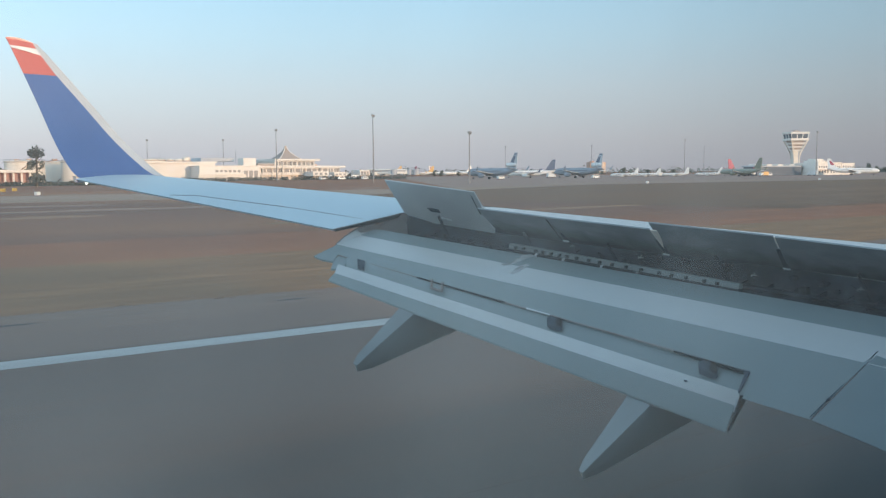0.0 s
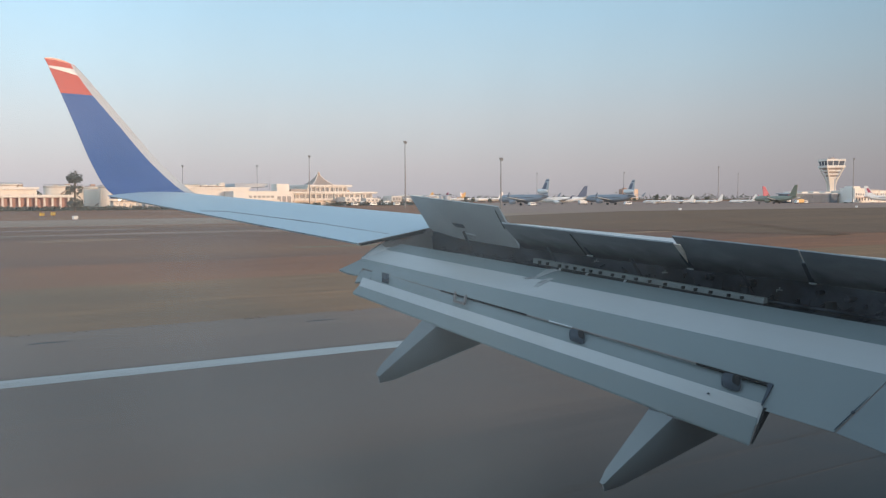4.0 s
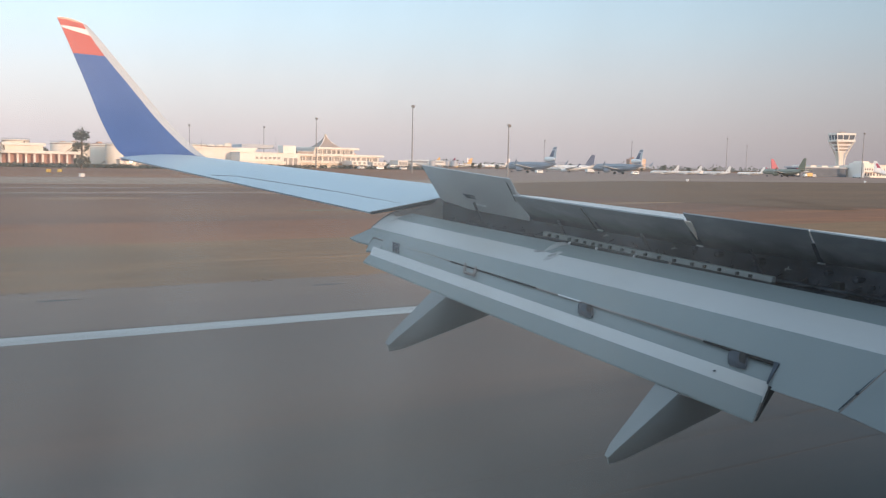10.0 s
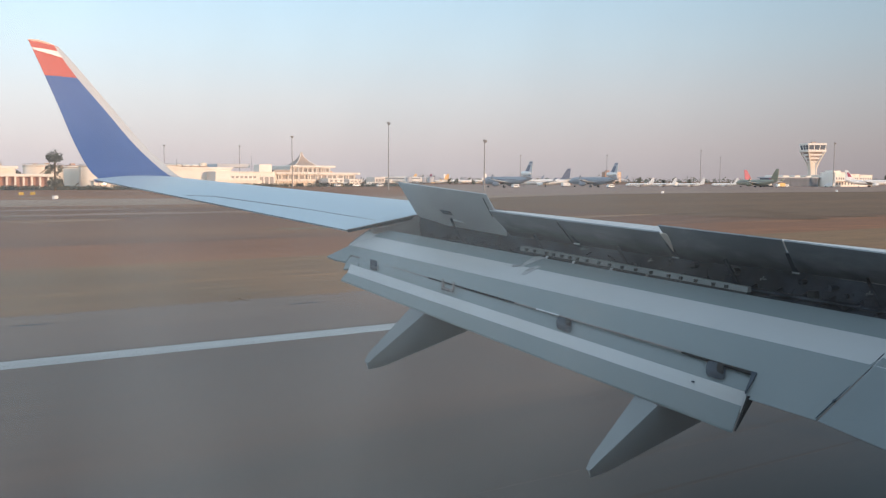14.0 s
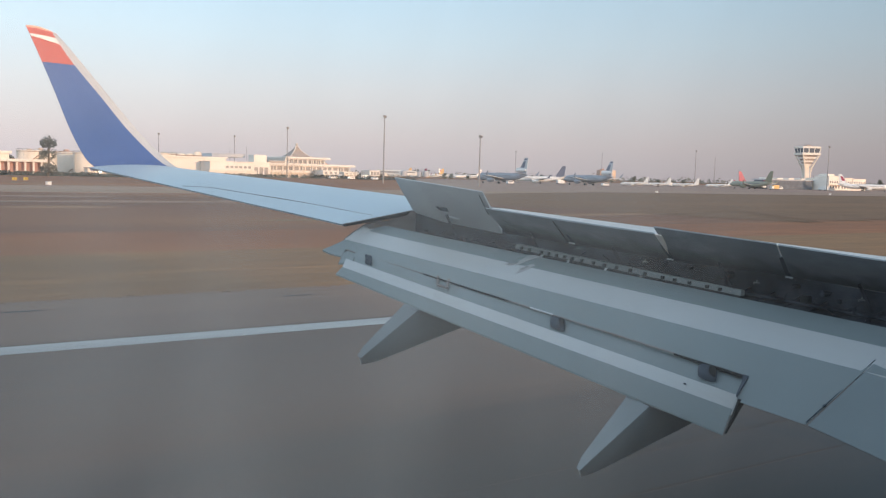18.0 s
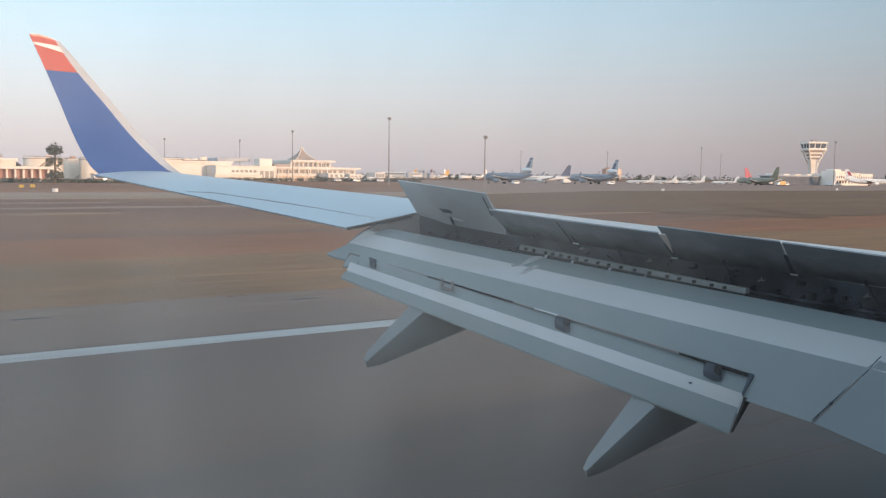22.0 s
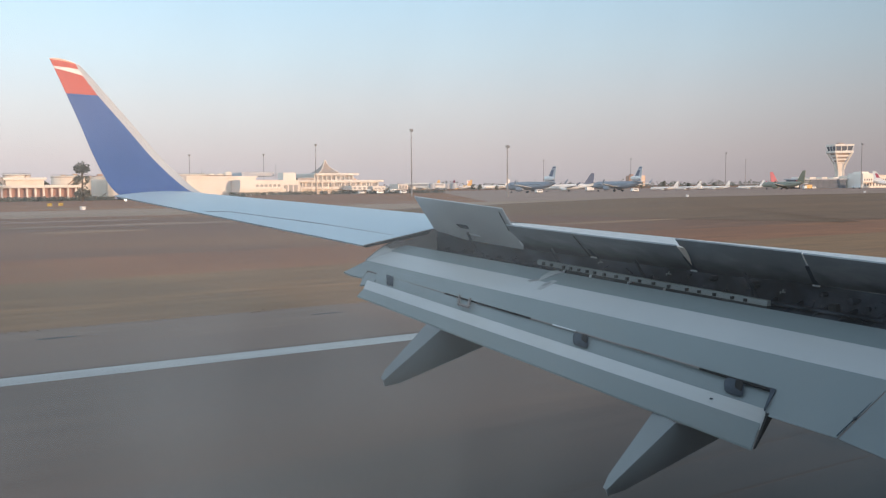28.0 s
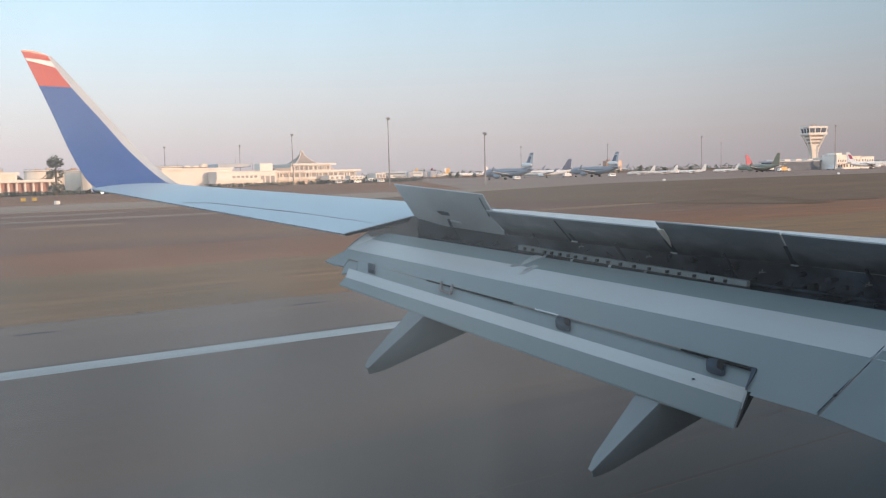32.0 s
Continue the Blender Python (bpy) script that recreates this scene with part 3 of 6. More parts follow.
# hinge fittings across the slot of the flaps
for u, v, w, dark in ((0.072, 0.08, 0.06, 2), (0.30, 0.306, 0.09, 0), (0.605, 0.613, 0.085, 1), (0.925, 0.940, 0.085, 1)):
    p = on(*F_TRAIL, u) + Vector((0.02, 0, -0.02))
    q = p.lerp(on(*A_TOP, v), (0.74, 0.60, 0.62)[dark])
    side = (Vector(F_TRAIL[1]) - Vector(F_TRAIL[0])).normalized() * w
    bm = bmesh.new()
    lift = Vector((-0.016, -0.014, 0.012))
    if dark == 1:
        # a rounded body tucked under the flap's edge, with a darker lobe
        for tone, mid_u, wide, tall, high in ((SLOT, -0.10, 1.08, 0.46, 0.0), (SEAL, 0.42, 0.45, 0.40, 0.008)):
            bc = bmesh.new()
            rings = []
            for grow, rise in ((0.96, -0.04), (1.0, 0.0), (0.9, 0.012), (0.65, 0.018)):
                ring = []
                for k in range(16):
                    cs, sn = math.cos(math.pi * k / 8), math.sin(math.pi * k / 8)
                    cs, sn = math.copysign(abs(cs) ** 0.6, cs), math.copysign(abs(sn) ** 0.6, sn)
                    ring.append(p.lerp(q, 0.62) + side * (mid_u + wide * grow * cs) + (q - p) * tall * grow * sn + lift + Vector((0, 0, rise + high)))
                rings.append(ring)
            loft(bc, rings)
            if tone is SLOT:
                part("hinge_cheek", bc, tone, wing, "dark grey cheek of the hinge fitting", smooth=True)
            else:
                bm.free()
                bm = bc
    elif dark:
        loft(bm, [[p - side, p + side, q + side * 0.7, q - side * 0.9, q - side],
                  [p - side + DOWN * 0.05, p + side + DOWN * 0.05, q + side * 0.7 + DOWN * 0.05, q - side * 0.9 + DOWN * 0.05, q - side + DOWN * 0.05]])
        bmesh.ops.translate(bm, verts=bm.verts, vec=(-0.012, -0.012, 0.03))
    else:
        for a, b in ((p - side * 0.8, q - side * 0.8), (q - side * 0.8, q + side * 0.7), (q + side * 0.7, p + side * 0.9)):
            tube(bm, a + Vector((-0.01, -0.01, 0.03)), b + Vector((-0.01, -0.01, 0.03)), 0.017, seg=6)
    part("flap_hinge_fitting", bm, (COVE, SEAL, SLOT)[dark], wing, "dark hinge fitting in the flap slot" if dark else "grey U-shaped hinge bracket in the flap slot")

# a small oily stain near the inner end of the aft flap
bm = bmesh.new()
p = on(*A_TOP, 0.90).lerp(on(*A_BOT, 0.90), 0.45) + Vector((-0.01, -0.01, 0.006))
loft(bm, [circle(p + Vector((0, 0, dz)), 0.014, 7) for dz in (-0.01, 0.0)])
part("stain", bm, SLOT, wing, "small dark oily stain on the aft flap")

# dark tubes along the slot, standing in for the shadow under the edge
bm = bmesh.new()
tube(bm, on(*F_TRAIL, 0.0) + Vector((-0.004, 0, -0.008)), on(*F_TRAIL, 0.86) + Vector((-0.004, 0, -0.008)), 0.010, seg=6)
part("slot_shadow", bm, COVE, wing, "brown-grey tube for the shadow along the flap's rear edge")
bm = bmesh.new()
tube(bm, on(*F_TRAIL, 0.86) + Vector((-0.008, 0, -0.014)), on(*F_TRAIL, 1.0) + Vector((-0.008, 0, -0.022)), 0.010, 0.018, seg=10)
part("slot_shadow", bm, SEAL, wing, "black tube for the shadow along the flap's rear edge")
bm = bmesh.new()
tube(bm, on(*F_TRAIL, 0.54) + Vector((-0.012, 0, -0.002)), on(*F_TRAIL, 0.595) + Vector((-0.012, 0, -0.002)), 0.009, seg=6)
part("bright_edge", bm, STEEL, wing, "bare bright metal at the flap edge")
bm = bmesh.new()
tube(bm, on(*F_TRAIL, 0.25) + Vector((-0.012, 0, -0.004)), on(*F_TRAIL, 0.485) + Vector((-0.012, 0, -0.004)), 0.011, seg=6)
part("slot_shadow", bm, SEAL, wing, "black gap under the flap's rear edge")
# the pale streak of filler and the smudges across the flap
for tone, rim in ((STREAK, ((6.521, 8.080, 3.291), (6.585, 8.034, 3.292), (6.600, 7.969, 3.283), (6.506, 7.957, 3.268), (6.400, 7.929, 3.250), (6.271, 7.892, 3.227), (6.158, 7.872, 3.209), (6.279, 7.963, 3.240))),
                  (STREAK, ((6.324, 7.794, 3.220), (6.335, 7.737, 3.211), (6.162, 7.684, 3.175), (6.040, 7.641, 3.148), (5.990, 7.657, 3.143), (6.066, 7.713, 3.165), (6.195, 7.775, 3.196))),
                  (SMUDGE, ((6.219, 7.929, 3.227), (6.276, 7.939, 3.236), (6.183, 7.904, 3.218), (6.096, 7.916, 3.209), (6.100, 7.963, 3.217))),
                  (SMUDGE, ((6.215, 7.760, 3.197), (6.273, 7.762, 3.206), (6.211, 7.715, 3.188), (6.111, 7.700, 3.170), (6.114, 7.744, 3.178)))):
    bm = bmesh.new()
    loft(bm, [[Vector(p) + Vector((0, 0, dz)) for p in rim] for dz in (0.0, -0.012)])
    part("flap_streak", bm, tone, wing, "pale streak of filler across the flap" if tone is STREAK else "grey smudge beside the filler on the flap")

# ---- flap track fairings ----
def fairing(outer, ridge, keel):
    """A canoe with a flat sloping back between its outer edge and its ridge, and a flank that leans in to the keel; each line runs from the flap to the tip."""
    bm = bmesh.new()
    rings = []
    for s in (-0.3, -0.15, 0.0, 0.15, 0.3, 0.45, 0.6, 0.75, 0.88, 0.96, 1.0, 1.015):
        o, r, k = (on(*ln, s) for ln in (outer, ridge, keel))
        if s < 0:
            o, r = o + Vector((0, 0, s * 0.75)), r + Vector((0, 0, s * 0.75))
        if s > 0.9:
            mid = (o + r + k) / 3
            o, r, k = (p.lerp(mid, (s - 0.9) * 3.2) for p in (o, r, k))
        swell = 0.03 * min(1.0, 1.3 - s)
        rings.append([o, o.lerp(r, 0.5) + Vector((-0.3, -0.2, 0.5)) * swell * 0.4, r.lerp(o, 0.07), r.lerp(k, 0.05), r.lerp(k, 0.5) + Vector((0, -1, -0.2)) * swell, r.lerp(k, 0.92) + Vector((0, -0.6, 0)) * swell,
                      k, k + Vector((0.02, 0.10 * (1.1 - s), 0.03)), o.lerp(k, 0.5) + Vector((0.05, 0.10 * (1.1 - s), 0)), o + Vector((0.03, 0.03 * (1.1 - s), -0.02))])
    loft(bm, rings)
    return part("flap_track_fairing", bm, FAIRING, wing, "tapered grey flap track fairing", smooth=True)


fairing(((5.882, 5.800, 2.196), (5.180, 5.700, 1.686)), ((5.947, 5.560, 2.138), (5.168, 5.600, 1.681)), ((6.947, 5.920, 1.767), (5.332, 5.760, 1.513)))
fairing(((4.876, 8.130, 2.820), (4.241, 8.040, 2.339)), ((4.943, 7.950, 2.758), (4.276, 7.970, 2.312)), ((5.733, 8.260, 2.470), (4.359, 8.100, 2.177)))

# ---- spoilers and their bay ----
HP = [Vector(p) for p in ((6.267, 10.251, 3.669), (6.60, 8.95, 3.54), (7.066, 7.914, 3.433), (7.623, 6.9, 3.327), (8.262, 5.827, 3.21), (8.93, 4.40, 3.06))]
HD = (HP[-1] - HP[0]).normalized()
AFT = Vector((HD.y, -HD.x, 0)).normalized()
if AFT.x > 0:
    AFT = -AFT
for i, (chord, ang, pale) in enumerate(((0.69, 44, 1), (0.58, 30, 0), (0.68, 26, 0), (0.80, 28, 0), (0.82, 27, 0))):
    a, b = HP[i] + HD * 0.012, HP[i + 1] - HD * 0.012
    if i == 0:
        b = HP[1] + HD * 0.14
    if i == 1:
        a = HP[1] + HD * 0.19
    up = AFT * math.cos(radians(ang)) + Vector((0, 0, math.sin(radians(ang))))
    nrm = up.cross(HD).normalized()
    if nrm.z < 0:
        nrm = -nrm
    bm = bmesh.new()
    loft(bm, [[p - up * 0.06, p + up * chord, p + up * chord + nrm * 0.015, p + nrm * 0.05] for p in (a, b)])
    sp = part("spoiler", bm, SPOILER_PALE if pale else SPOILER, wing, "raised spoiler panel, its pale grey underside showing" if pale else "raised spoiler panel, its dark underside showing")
    # the pale upper skin
    bm = bmesh.new()
    loft(bm, [[p + nrm * 0.052, p + up * (chord - 0.02) + nrm * 0.018, p + up * (chord - 0.02) + nrm * 0.022, p + nrm * 0.056] for p in (a + HD * 0.02, b - HD * 0.02)])
    part("spoiler_skin", bm, SPOILER_TOP, sp, "pale upper skin of the spoiler")
    bm = bmesh.new()
    p = a.lerp(b, 0.45)
    tube(bm, p + up * chord * 0.22 - nrm * 0.03, p + HD * 0.12 + AFT * 0.05 + DOWN * 0.22, 0.017, seg=8)
    part("actuator", bm, BAY, sp, "dark spoiler actuator")
    if pale:
        bm = bmesh.new()
        tube(bm, p + up * chord * 0.16 - nrm * 0.02 - HD * 0.02, p + up * chord * 0.13 - nrm * 0.02 + HD * 0.16, 0.011, seg=6)
        part("lug", bm, STEEL, sp, "bright metal lug")
        bm = bmesh.new()
        q = p + up * chord * 0.27 - nrm * 0.004
        loft(bm, [[q - HD * 0.10 + nrm * d, q + HD * 0.13 + nrm * d, q + HD * 0.10 + up * 0.07 + nrm * d, q - HD * 0.14 + up * 0.07 + nrm * d] for d in (0.0, 0.006)])
        part("recess", bm, SLOT, sp, "shallow dark recess in the spoiler's underside")
    if i < 2:
        bm = bmesh.new()
        p, w, lo = b - HD * 0.07, (0.010, 0.014)[i], (0.42, 0.0)[i]
        loft(bm, [[p + up * chord * lo - nrm * (0.008 - d), p + up * chord * 0.9 - nrm * (0.006 - d), p + up * chord * 0.9 + HD * w - nrm * (0.006 - d), p + up * chord * lo + HD * w - nrm * (0.008 - d)] for d in (0.0, 0.006)])
        part("edge_seal", bm, SEAL, sp)
    if i in (1, 2, 3):
        # plate added to keep the lower part of the gap dark
        bm = bmesh.new()
        top = chord * (0.35, 0.55, 0.6)[i - 1]
        loft(bm, [[p - up * 0.05 - nrm * 0.002, p + up * top - nrm * 0.002, p + up * top + nrm * 0.006, p - up * 0.05 + nrm * 0.006] for p in (b - HD * 0.02, b + HD * 0.035)])
        part("gap_plate", bm, SLOT, sp, "dark plate added in the lower gap between spoilers")
        bm = bmesh.new()
        p = b + up * 0.10 - nrm * 0.05
        tube(bm, p, p + HD * 0.075 + AFT * 0.012, 0.010, seg=6)
        part("hinge_pin", bm, STEEL, sp, "bright steel hinge pin")
        bm = bmesh.new()
        low, wide = ((0.72, 0.018), (0.22, 0.075), (0.66, 0.022))[i - 1]
        p, q = b + up * chord * 1.0 - nrm * 0.008, b + up * chord * low - nrm * 0.008
        loft(bm, [[p + HD * 0.01 + nrm * d, p + HD * (0.01 + wide) + nrm * d, p.lerp(q, 0.4) + HD * (0.016 + wide * 0.75) + nrm * d, q + HD * 0.016 + nrm * d, p.lerp(q, 0.5) + HD * 0.012 + nrm * d] for d in (0.0, 0.01)])
        part("side_edge", bm, SPOILER_TOP, sp, "bare white side edge of the spoiler")

bm = bmesh.new()
rings = []
for i in range(9):
    L = 10.3 - i * 0.82
    h, f = span(HINGE, L), span(F_FRONT, L)
    rings.append([h + Vector((-0.03, 0, 0.01)), h + Vector((-0.05, 0, -0.22)), f + DOWN * 0.16, f + DOWN * 0.24, h + DOWN * 0.34, h + Vector((0.02, 0, -0.03))])
loft(bm, rings)
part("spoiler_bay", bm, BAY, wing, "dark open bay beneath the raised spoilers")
rng = random.Random(4)
for i in range(26):
    L = 10.0 - i * 0.24
    h, f = span(HINGE, L), span(F_FRONT, L)
    bm = bmesh.new()
    p, q = h + DOWN * 0.16, h.lerp(f, 0.85) + DOWN * (0.16 + 0.05 * rng.random())
    loft(bm, [[p + HD * d, p + HD * d + DOWN * 0.08, q + HD * d + DOWN * 0.05, q + HD * d] for d in (-0.012, 0.012)])
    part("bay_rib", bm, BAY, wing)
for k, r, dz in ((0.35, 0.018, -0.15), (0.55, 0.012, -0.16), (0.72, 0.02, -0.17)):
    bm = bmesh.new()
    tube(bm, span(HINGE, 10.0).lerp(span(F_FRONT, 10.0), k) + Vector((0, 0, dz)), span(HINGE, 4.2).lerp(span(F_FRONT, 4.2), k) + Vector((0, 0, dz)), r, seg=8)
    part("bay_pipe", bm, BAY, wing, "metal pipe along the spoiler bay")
for i in range(22):
    L = 9.8 - i * 0.25 + rng.uniform(-0.05, 0.05)
    c = span(HINGE, L).lerp(span(F_FRONT, L), rng.uniform(0.2, 0.75)) + DOWN * rng.uniform(0.10, 0.16)
    bm = bmesh.new()
    s = rng.uniform(0.02, 0.045) if i % 4 != 3 else 0.014
    box(bm, c.x - s, c.x + s, c.y - s, c.y + s, c.z - s, c.z + s, 0.008)
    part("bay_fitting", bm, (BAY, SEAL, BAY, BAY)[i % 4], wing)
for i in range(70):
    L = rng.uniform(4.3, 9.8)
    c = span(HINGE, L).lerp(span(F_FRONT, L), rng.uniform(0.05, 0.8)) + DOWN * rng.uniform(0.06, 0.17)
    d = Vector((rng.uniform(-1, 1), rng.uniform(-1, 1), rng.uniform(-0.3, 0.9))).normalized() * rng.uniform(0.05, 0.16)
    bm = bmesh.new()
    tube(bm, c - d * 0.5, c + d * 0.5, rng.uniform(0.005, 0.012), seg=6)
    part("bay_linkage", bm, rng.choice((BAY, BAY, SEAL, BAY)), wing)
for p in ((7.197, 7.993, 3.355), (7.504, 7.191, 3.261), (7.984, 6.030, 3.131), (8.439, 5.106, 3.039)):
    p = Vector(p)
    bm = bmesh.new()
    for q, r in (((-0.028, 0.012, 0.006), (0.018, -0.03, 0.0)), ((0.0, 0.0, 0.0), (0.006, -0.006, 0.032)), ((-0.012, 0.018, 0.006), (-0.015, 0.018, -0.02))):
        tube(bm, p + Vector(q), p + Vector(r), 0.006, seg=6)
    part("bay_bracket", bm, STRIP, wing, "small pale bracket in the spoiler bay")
# dark bodies added as the black patches of shadow in the bay
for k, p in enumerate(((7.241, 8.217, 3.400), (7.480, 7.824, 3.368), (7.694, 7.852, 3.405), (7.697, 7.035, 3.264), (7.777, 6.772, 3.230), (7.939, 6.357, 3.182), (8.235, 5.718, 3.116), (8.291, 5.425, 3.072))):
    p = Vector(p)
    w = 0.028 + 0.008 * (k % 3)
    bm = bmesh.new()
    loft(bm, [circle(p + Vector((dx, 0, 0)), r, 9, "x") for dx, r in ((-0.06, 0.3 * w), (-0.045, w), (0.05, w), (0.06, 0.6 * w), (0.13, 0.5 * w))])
    part("bay_shadow_body", bm, BAY, wing, "dark body added for the black shadows in the spoiler bay")
# the notched strip at the flap's front edge
S0, S1 = Vector((6.649, 8.500, 3.384)), Vector((7.580, 5.900, 3.084))
bm = bmesh.new()
loft(bm, [[p, p + Vector((0.05, 0, 0.0)), p + Vector((0.05, 0, -0.055)), p + Vector((-0.012, 0, -0.055))] for p in (S0, S1)])
part("notched_strip", bm, STRIP, wing, "grey notched strip along the bay")
# black bar that draws the strip's shadow line
bm = bmesh.new()
loft(bm, [[p + Vector((-0.016, 0, -0.056)), p + Vector((0.05, 0, -0.056)), p + Vector((0.05, 0, -0.085)), p + Vector((-0.02, 0, -0.085))] for p in (S0.lerp(S1, 0.12), S1)])
part("strip_shadow", bm, SEAL, wing, "dark bar for the shadow under the notched strip")
for u in (0.035, 0.075, 0.135, 0.17, 0.21, 0.25, 0.285, 0.33, 0.385, 0.435, 0.49, 0.55, 0.615, 0.69, 0.74, 0.80, 0.87, 0.92):
    p = S0.lerp(S1, u)
    bm = bmesh.new()
    box(bm, p.x - 0.024, p.x + 0.012, p.y - 0.017, p.y + 0.017, p.z - 0.048, p.z - 0.016)
    part("strip_notch", bm, SEAL, wing)
for u, c in ((0.14, STEEL), (0.27, STEEL), (0.445, STEEL), (0.60, COVE)):
    p = S0.lerp(S1, u) + Vector((-0.02, 0, -0.06))
    bm = bmesh.new()
    loft(bm, [[p + Vector((0, -0.02, 0)), p + Vector((0, 0.02, 0)), p + Vector((-0.03, 0.0, -0.035))], [p + Vector((0.03, -0.02, 0)), p + Vector((0.03, 0.02, 0)), p + Vector((0.01, 0.0, -0.035))]])
    part("strip_tab", bm, c, wing, "small bright tab under the strip")

# ---- winglet ----
# rows: distance out, rear edge x and z, paint edge x, front edge x and z
WL = [(15.35, 3.248, 4.188, 4.491, 4.607, 4.20), (15.58, 3.134, 4.358, 4.308, 4.452, 4.358), (15.85, 2.966, 4.813, 3.916, 4.050, 4.813), (16.04, 2.786, 5.389, 3.494, 3.620, 5.389),
      (16.17, 2.596, 5.933, 3.089, 3.222, 5.915), (16.25, 2.475, 6.264, 2.885, 2.985, 6.235), (16.30, 2.386, 6.495, 2.785, 2.838, 6.42)]


def wl_row(s):
    i = min(int(s), len(WL) - 2)
    k = s - i
    out = []
    for p, a, b, n in zip(WL[max(i - 1, 0)], WL[i], WL[i + 1], WL[min(i + 2, len(WL) - 1)]):
        out.append(0.5 * (2 * a + (b - p) * k + (2 * p - 5 * a + 4 * b - n) * k * k + (3 * a - p - 3 * b + n) * k ** 3))
    return out


def wl_blade(name, s0, s1, mat, label, lo=0.0, hi=1.0, out=0.0, n=4):
    bm = bmesh.new()
    rings = []
    for i in range(n + 1):
        L, xt, zt, xp, xl, zl = wl_row(s0 + (s1 - s0) * i / n)
        xa, xb = xt + (xp - xt) * lo, xt + (xp - xt) * hi
        za, zb = zt + (zl - zt) * lo, zt + (zl - zt) * hi
        rings.append([(xa, L - 0.01 - out, za), ((xa + xb) / 2, L - 0.035 - out, (za + zb) / 2), (xb, L - 0.03 - out, zb), (xb, L + 0.04, zb),
                      ((xa + xb) / 2, L + 0.045, (za + zb) / 2), (xa, L + 0.01, za)])
    loft(bm, rings)
    return part(name, bm, mat, wing, label, smooth=True)


wl_blade("winglet", 0.0, 3.95, BLUE, "deep blue painted winglet", n=20)
wl_blade("winglet_tip", 3.95, 6.0, RED, "red painted top of the winglet")
# the white stripe widens towards the front edge
bm = bmesh.new()
corners = []
for s, front in ((5.24, False), (5.38, False), (5.41, True), (4.95, True)):
    L, xt, zt, xp, xl, zl = wl_row(s)
    corners.append(Vector((xp, L - 0.03, zl)) if front else Vector((xt, L - 0.01, zt)))
for k in range(4):
    corners.insert(2 + k, corners[1].lerp(corners[-2], (k + 1) / 5) + Vector((0, -0.028 * math.sin(math.pi * (k + 1) / 5), 0)))
low = [corners[-1].lerp(corners[0], (k + 1) / 5) + Vector((0, -0.028 * math.sin(math.pi * (k + 1) / 5), 0)) for k in range(4)]
loft(bm, [[p + Vector((0, d, 0)) for p in corners + low] for d in (-0.006, 0.02)])
part("winglet_stripe", bm, WHITE, wing, "white stripe widening across the red tip")
# the rounded cap of the tip
L, xt, zt, xp, xl, zl = wl_row(6.0)
arc = [Vector((xt + (xl + 0.02 - xt) * u, L + 0.005, zt + (zl - 0.02 - zt) * u + 0.042 * math.sin(math.pi * u ** 0.85))) for u in [k / 10 for k in range(11)]]
foot = [Vector((p.x, p.y, zt + (zl - 0.02 - zt) * k / 10 - 0.012)) for k, p in enumerate(arc)]
for name, tone, low, high, thick in (("tip_cap", RED, 0.0, 0.82, 0.030), ("tip_edge", LIGHT_GREY, 0.82, 1.0, 0.026)):
    bm = bmesh.new()
    loft(bm, [[f.lerp(p, low) + Vector((0, dy, 0)) for p, f in zip(arc, foot)] + [f.lerp(p, high) + Vector((0, dy, 0)) for p, f in reversed(list(zip(arc, foot)))] for dy in (-thick, thick)])
    part(name, bm, tone, wing, "red rounded cap of the winglet" if tone is RED else "bare pale upper edge of the winglet")
bm = bmesh.new()
rings = []
for i in range(25):
    L, xt, zt, xp, xl, zl = wl_row(i / 4)
    fwd = 0.01 + 0.03 * math.sin(math.pi * min(1.0, (i + 2) / 26))
    rings.append([(xp, L - 0.03, zl), ((xp + xl) / 2 + 0.5 * fwd, L - 0.022, zl), (xl + fwd, L + 0.01, zl), ((xp + xl) / 2 + 0.02, L + 0.04, zl), (xp, L + 0.04, zl)])
loft(bm, rings)
part("winglet_leading_edge", bm, LIGHT_GREY, wing, "bare pale leading edge of the winglet", smooth=True)
bm = bmesh.new()
loft(bm, [circle((3.352, 15.42, 4.089 + dz), r, 10) for dz, r in ((0.0, 0.008), (0.02, 0.026), (0.09, 0.03), (0.115, 0.02), (0.125, 0.006))])
part("navigation_light", bm, LAMP, wing, "small lit white navigation light", smooth=True)
bm = bmesh.new()
loft(bm, [[span(TRAIL, L), span(CREST, L), span(CREST, L) + DOWN * 0.12, span(TRAIL, L) + DOWN * 0.05] if L < 15.31 else
          [Vector((3.27, L, 4.16)), Vector((4.5, L, 4.21)), Vector((4.5, L, 4.1)), Vector((3.27, L, 4.13))] for L in (15.25, 15.45)])
part("winglet_root", bm, BLUE, wing)

# the cabin round the camera: a shell with one window opening and its pane
FC = Vector((0, -1.324, 3.3))
HULL = [(-19, 0.25, 1.3), (-15, 0.95, 0.75), (-10, 1.6, 0.2), (-6, 1.86, 0), (-0.14, 1.86, 0), (0.88, 1.86, 0), (12, 1.86, 0), (16, 1.55, -0.2), (18.5, 0.8, -0.5), (19.3, 0.15, -0.6)]
TURN = [11.0, 38.5] + [38.5 + 332.5 * k / 34 for k in range(1, 34)]


def hull_point(x, r, dz, deg):
    return FC + Vector((x, r * math.cos(radians(deg)), dz + 1.06 * r * math.sin(radians(deg))))


